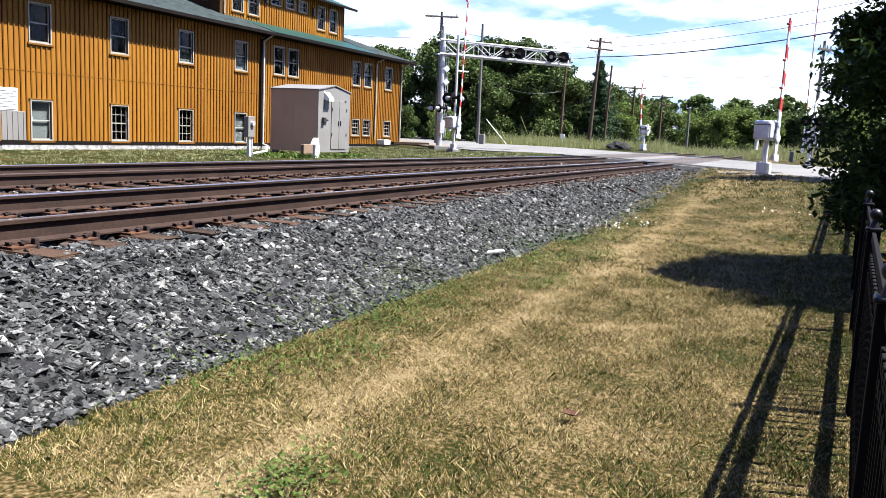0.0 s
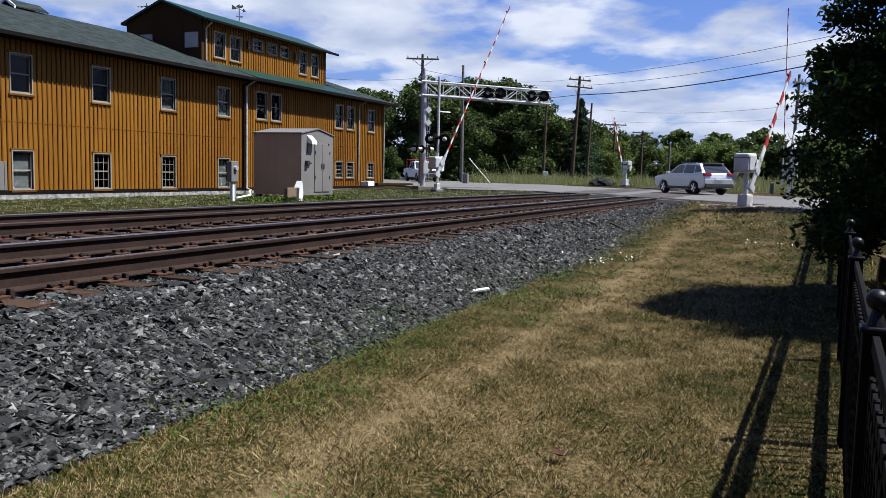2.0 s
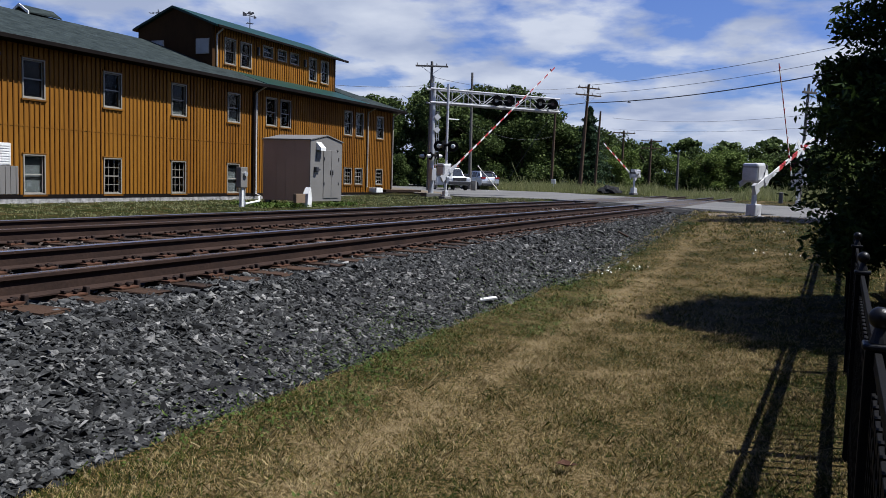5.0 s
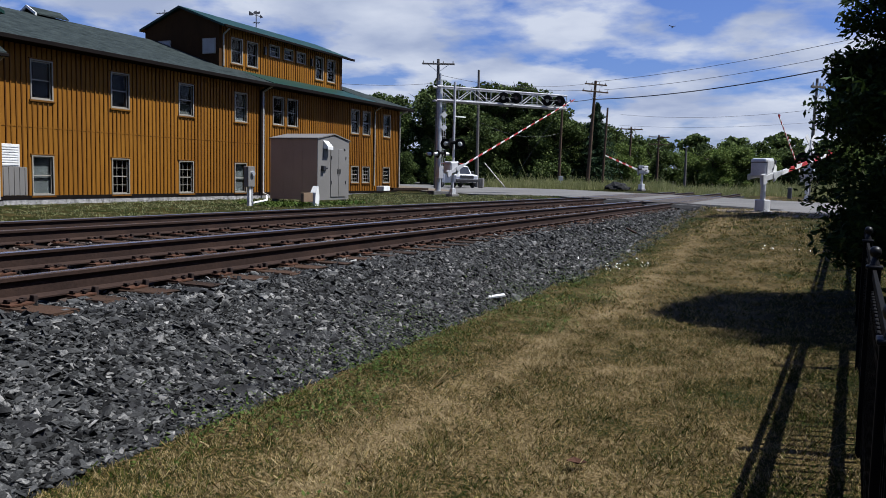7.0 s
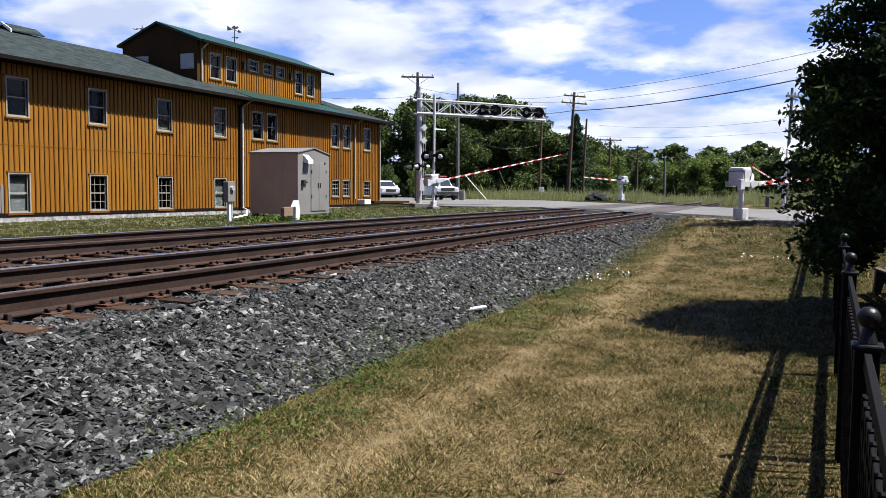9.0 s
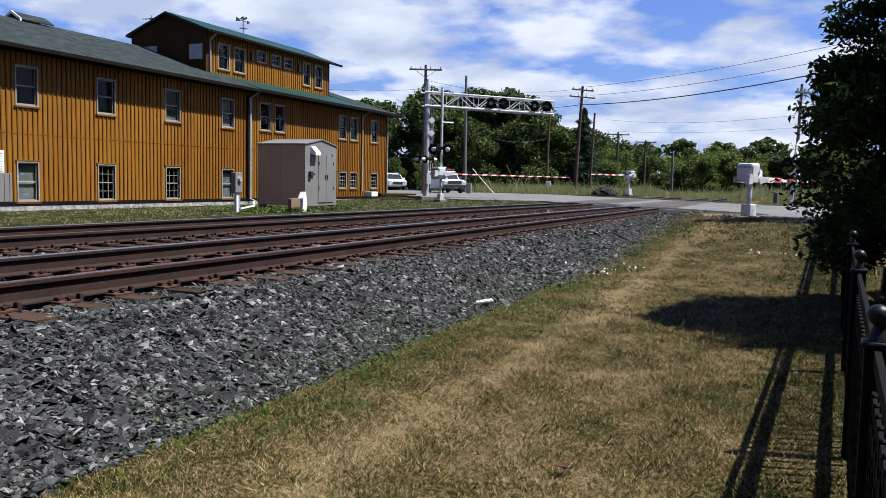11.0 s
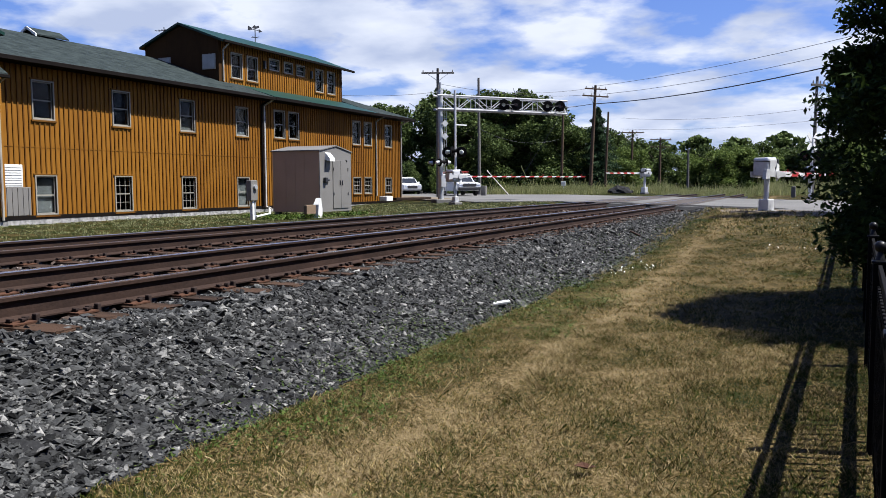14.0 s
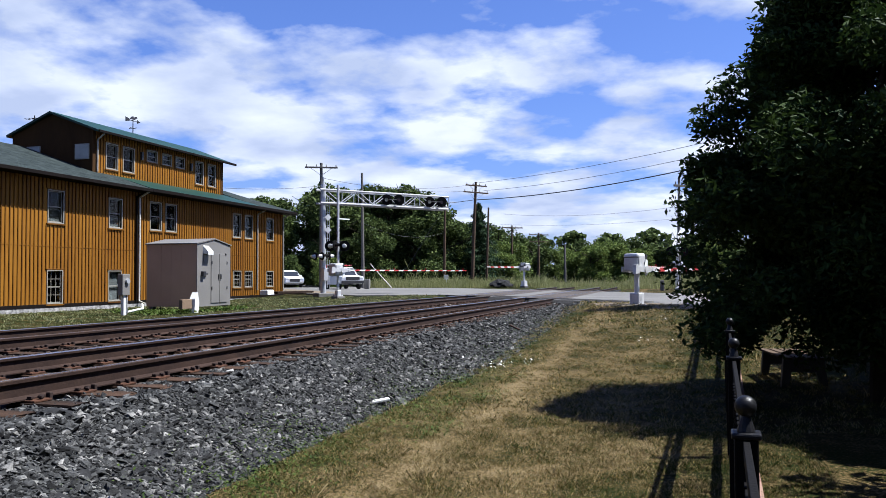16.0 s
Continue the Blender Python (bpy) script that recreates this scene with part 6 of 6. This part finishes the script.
def build_suv(name, paint, label, at):
    c = thing(name, at, label, "car")
    lower = [(2.32, 0.45), (2.36, 0.75), (2.25, 0.95), (1.15, 1.08), (-2.28, 1.10), (-2.36, 0.85), (-2.32, 0.42)] + [(-1.42 - 0.42, 0.30)] + arch(-1.42, 0.40, 0.34)[::-1] + [(-0.95, 0.26), (0.95, 0.26)] + arch(1.42, 0.40, 0.34)[::-1] + [(1.86, 0.32)]
    upper = [(1.2, 1.02), (0.35, 1.58), (-0.4, 1.68), (-1.7, 1.62), (-2.25, 1.06)]
    bm = nb(); shell(bm, lower, upper, 0.92, 0.20); part("body", bm, paint, c, smooth=False)
    for s in (1, -1):
        glass_panel(c, [(0.85, 1.12), (0.25, 1.52), (-0.3, 1.57), (-0.3, 1.12)], s, 0.92, 0.2, 1.02, 1.68)
        glass_panel(c, [(-0.38, 1.12), (-0.38, 1.57), (-1.25, 1.55), (-1.3, 1.12)], s, 0.92, 0.2, 1.02, 1.68)
        glass_panel(c, [(-1.38, 1.14), (-1.33, 1.54), (-1.62, 1.52), (-1.95, 1.2)], s, 0.92, 0.2, 1.02, 1.68)
        bm = nb(); box(bm, 0.85, s * 0.9, 1.05, 1.02, s * 1.06, 1.2, 0.03); part("mirror", bm, paint, c)
        bm = nb(); box(bm, 2.2, s * 0.55, 0.78, 2.37, s * 0.9, 0.92, 0.02); part("headlight", bm, LENS_CLEAR, c)
        bm = nb(); box(bm, -2.38, s * 0.5, 0.98, -2.2, s * 0.93, 1.14, 0.02); part("tail_light", bm, LENS_RED, c)
        bm = nb(); box(bm, -1.0, s * 0.90, 0.28, 1.0, s * 0.935, 0.42, 0.01); part("sill", bm, BLACK, c)
        for k in (0.25, -0.75):
            bm = nb(); box(bm, k - 0.1, s * 0.92, 0.95, k + 0.1, s * 0.95, 0.98, 0.006); part("door_handle", bm, paint, c)
        bm = nb(); tube(bm, (0.2, s * 0.66, 1.70), (-1.6, s * 0.64, 1.67), 0.02, seg=6); part("roof_rail", bm, BLACK, c)
    screen(c, "windscreen", 1.12, 1.08, 0.40, 1.55, 0.78, 0.68)
    screen(c, "rear_window", -2.18, 1.14, -1.76, 1.56, 0.76, 0.66)
    bm = nb(); box(bm, 2.28, -0.5, 0.55, 2.385, 0.5, 0.85, 0.02); part("grille", bm, BLACK, c)
    bm = nb(); box(bm, -2.39, -0.85, 0.38, -2.2, 0.85, 0.6, 0.03); part("bumper", bm, BLACK, c)
    bm = nb(); box(bm, -2.40, -0.25, 0.78, -2.37, 0.25, 0.9); part("plate", bm, WHITE, c)
    bm = nb(); box(bm, -1.86, -0.6, 1.6, -1.66, 0.6, 1.66, 0.01); part("spoiler", bm, BLACK, c)
    return c, [wheel(c, x, s * 0.80, 0.36, 0.24, s) for x in (1.42, -1.42) for s in (1, -1)]


def build_pickup(at):
    c = thing("pickup_truck", at, "white extended-cab pickup truck with a dark front grille", "truck")
    lower = [(2.72, 0.5), (2.76, 0.85), (2.6, 1.02), (1.35, 1.12), (-0.85, 1.14), (-2.7, 1.12), (-2.75, 0.55)] + arch(-1.65, 0.44, 0.38)[::-1] + [(-1.15, 0.36), (1.2, 0.36)] + arch(1.75, 0.44, 0.38)[::-1] + [(2.3, 0.42)]
    upper = [(1.3, 1.06), (0.62, 1.74), (0.2, 1.80), (-0.75, 1.77), (-0.95, 1.08)]
    bm = nb(); shell(bm, lower, upper, 0.94, 0.17); part("body", bm, WHITE_PAINT, c)
    for s in (1, -1):
        glass_panel(c, [(0.95, 1.16), (0.5, 1.66), (0.0, 1.7), (0.0, 1.16)], s, 0.94, 0.17, 1.06, 1.80)
        glass_panel(c, [(-0.08, 1.16), (-0.08, 1.7), (-0.62, 1.68), (-0.72, 1.16)], s, 0.94, 0.17, 1.06, 1.80)
        bm = nb(); box(bm, 0.95, s * 0.93, 1.12, 1.08, s * 1.14, 1.34, 0.03); part("mirror", bm, BLACK, c)
        bm = nb(); box(bm, 2.55, s * 0.58, 0.84, 2.77, s * 0.92, 1.0, 0.02); part("headlight", bm, LENS_CLEAR, c)
        bm = nb(); box(bm, -2.77, s * 0.8, 0.8, -2.65, s * 0.93, 1.08, 0.01); part("tail_light", bm, LENS_RED, c)
        bm = nb(); box(bm, 0.1, s * 0.94, 1.0, 0.28, s * 0.97, 1.03); part("door_handle", bm, BLACK, c)
    screen(c, "windscreen", 1.24, 1.12, 0.68, 1.70, 0.8, 0.72)
    screen(c, "rear_window", -0.93, 1.2, -0.80, 1.68, 0.72, 0.68)
    bm = nb(); box(bm, 2.70, -0.56, 0.74, 2.79, 0.56, 1.0, 0.015); part("grille", bm, BLACK, c)
    bm = nb(); box(bm, 2.62, -0.92, 0.46, 2.84, 0.92, 0.70, 0.04); part("bumper", bm, BLACK, c)
    bm = nb(); box(bm, -2.60, -0.78, 1.09, -1.05, 0.78, 1.125); part("bed", bm, BLACK, c, "dark open truck bed")
    bm = nb()
    for s in (-0.7, 0.7):
        tube(bm, (-1.1, s, 1.1), (-1.1, s, 1.95), 0.03, seg=6); tube(bm, (-2.4, s, 1.1), (-2.4, s, 1.95), 0.03, seg=6); tube(bm, (-2.5, s, 1.95), (0.3, s, 1.95), 0.03, seg=6)
    for x in (-2.4, -1.1, 0.1):
        tube(bm, (x, -0.7, 1.95), (x, 0.7, 1.95), 0.03, seg=6)
    part("ladder_rack", bm, RED, c, "reddish pipe rack")
    return c, [wheel(c, x, s * 0.82, 0.38, 0.25, s) for x in (1.75, -1.65) for s in (1, -1)]


SUV, SUV_WHEELS = build_suv("silver_suv", SILVER_PAINT, "silver sport utility car driving over the crossing", pose(-0.9, 42, 0.66))
PICKUP, PICKUP_WHEELS = build_pickup(pose(-27, 63, 0.66))
SUV_B, SUV_B_WHEELS = build_suv("white_suv", WHITE_PAINT, "white sport utility car waiting behind the pickup", pose(-35, 72, 0.66))


def bird_thing():
    b = thing("bird", pose(0, 0, 0), "small dark bird in flight", "bird")
    bm = nb(); ball(bm, (0, 0, 0), 0.045, 10); bmesh.ops.scale(bm, vec=(2.2, 0.8, 0.8), verts=bm.verts); part("body", bm, BLACK, b)
    for s in (1, -1):
        bm = nb(); prism(bm, [(0.05, 0), (-0.04, 0), (-0.08, s * 0.2), (-0.01, s * 0.18)], "z", -0.008, 0.008); part("wing", bm, BLACK, b, at=pose(0, 0, 0.02, s * 20, 0, 0))
    bm = nb(); prism(bm, [(-0.07, 0.015), (-0.16, 0.04), (-0.16, -0.04), (-0.07, -0.015)], "z", -0.006, 0.006); part("tail", bm, BLACK, b)
    return b


BIRD = bird_thing()


# ---- what moves ----
def drive(car, wheels, rows, radius):
    """rows: seconds, x, y, heading in degrees; the wheels turn with the way gone."""
    out, spin, last = [], 0.0, None
    for t, x, y, h in rows:
        out.append((t, pose(x, y, 0.665, 0, 0, h)))
    walk(car, out)
    fine, prev, dist = [], None, 0.0
    ts = np.arange(0, 16.001, 1 / 30)
    px = np.interp(ts, [r[0] for r in rows], [r[1] for r in rows]); py = np.interp(ts, [r[0] for r in rows], [r[2] for r in rows])
    d = np.concatenate([[0], np.cumsum(np.hypot(np.diff(px), np.diff(py)))])
    for w in wheels:
        x, y, z = w.location
        keys = [(float(t), pose(x, y, z, 0, math.degrees(float(s) / radius) % 360, 0)) for t, s in zip(ts, d)]
        step = [keys[0]]
        for k in keys[1:]:
            if k[0] <= 8.6 or k[0] > 15.99:
                step.append(k)
        walk(w, step)


def motions():
    up = lambda rows, piv: [(t, pose(0, 0, piv, 0, -a, 0)) for t, a in rows]
    walk(ARM_LEFT, up([(0, 88), (0.5, 83), (1, 76), (1.5, 69), (2, 62), (2.5, 57.5), (3, 53.1), (3.5, 48.6), (6, 32.9), (7, 25.6), (7.5, 22.5), (8, 19.3), (8.5, 14.2), (9, 10), (9.6, 5.5), (10.2, 1.5), (10.8, 0), (16, 0)], 1.32))
    walk(ARM_NEAR, up([(0, 89), (0.5, 83), (1, 77), (1.5, 70.5), (2, 62), (2.5, 55), (3, 48), (3.5, 41), (5.8, 22), (6.4, 18), (7, 13), (8, 7.5), (9, 3), (9.8, 0.5), (10.5, 0), (16, 0)], 1.22))
    walk(ARM_FAR, up([(0, 86), (0.5, 83), (1, 80), (1.5, 75), (2, 70), (3, 59), (3.5, 53), (5.8, 26), (6.4, 21), (7, 15), (8, 8), (9, 3), (9.8, 0.5), (10.5, 0), (16, 0)], 1.5))
    walk(ARM_RIGHT, up([(0, 90), (1, 88), (1.5, 86), (2, 79), (3, 65), (3.5, 58), (5.8, 31), (6.4, 25.5), (7, 18), (8, 10), (9, 4.5), (9.8, 1), (10.5, 0), (16, 0)], 1.4))
    hd = deg(*ROAD_U)
    drive(SUV, SUV_WHEELS, [(0, 10.8, 28.1, hd), (0.5, 6.9, 32.8, hd), (1.0, 3.0, 37.4, hd), (1.5, -0.9, 42.0, hd), (2.0, -4.8, 46.6, hd), (2.5, -8.7, 51.2, hd), (3.0, -12.6, 55.9, hd), (3.5, -16.5, 60.5, hd), (4.5, -23.6, 68.0, hd + 3), (5.5, -30.6, 72.6, hd + 18), (6.4, -37.5, 75.8, hd + 27), (7.5, -48.5, 80.0, hd + 32), (9.0, -66.0, 86.0, hd + 34), (12.0, -100.0, 98.0, hd + 34), (16.0, -101.0, 98.4, hd + 34)], 0.36)
    hp = deg(-ROAD_U[0], -ROAD_U[1])
    f = (0.645, -0.764)
    def back(x, y, s): return (x - f[0] * s, y - f[1] * s)
    drive(PICKUP, PICKUP_WHEELS, [(t, *back(-26.6, 62.8, s), hp) for t, s in ((0, 21), (0.5, 17), (1, 13), (1.5, 9.2), (2, 6.2), (2.5, 4), (3, 2.3), (3.5, 1.2), (4.2, 0.3), (4.8, 0), (10, 0), (16, 0))], 0.38)
    drive(SUV_B, SUV_B_WHEELS, [(t, *back(-36.9, 73.6, s), hp) for t, s in ((0, 72), (4, 52), (5.8, 40), (6.4, 33), (7, 23), (7.5, 13), (8, 5), (8.4, 1.2), (8.8, 0), (12, 0), (16, 0))], 0.36)
    walk(BIRD, [(0, pose(-40, 60, 9, 0, 0, 20)), (3.5, pose(-12.9, 60, 6.87, 0, 0, 15)), (7.0, pose(-6.9, 45, 9.67, 0, -10, -60)), (8.2, pose(4, 38, 15, 0, -20, -40)), (16, pose(60, 20, 40, 0, -20, -10))])


motions()
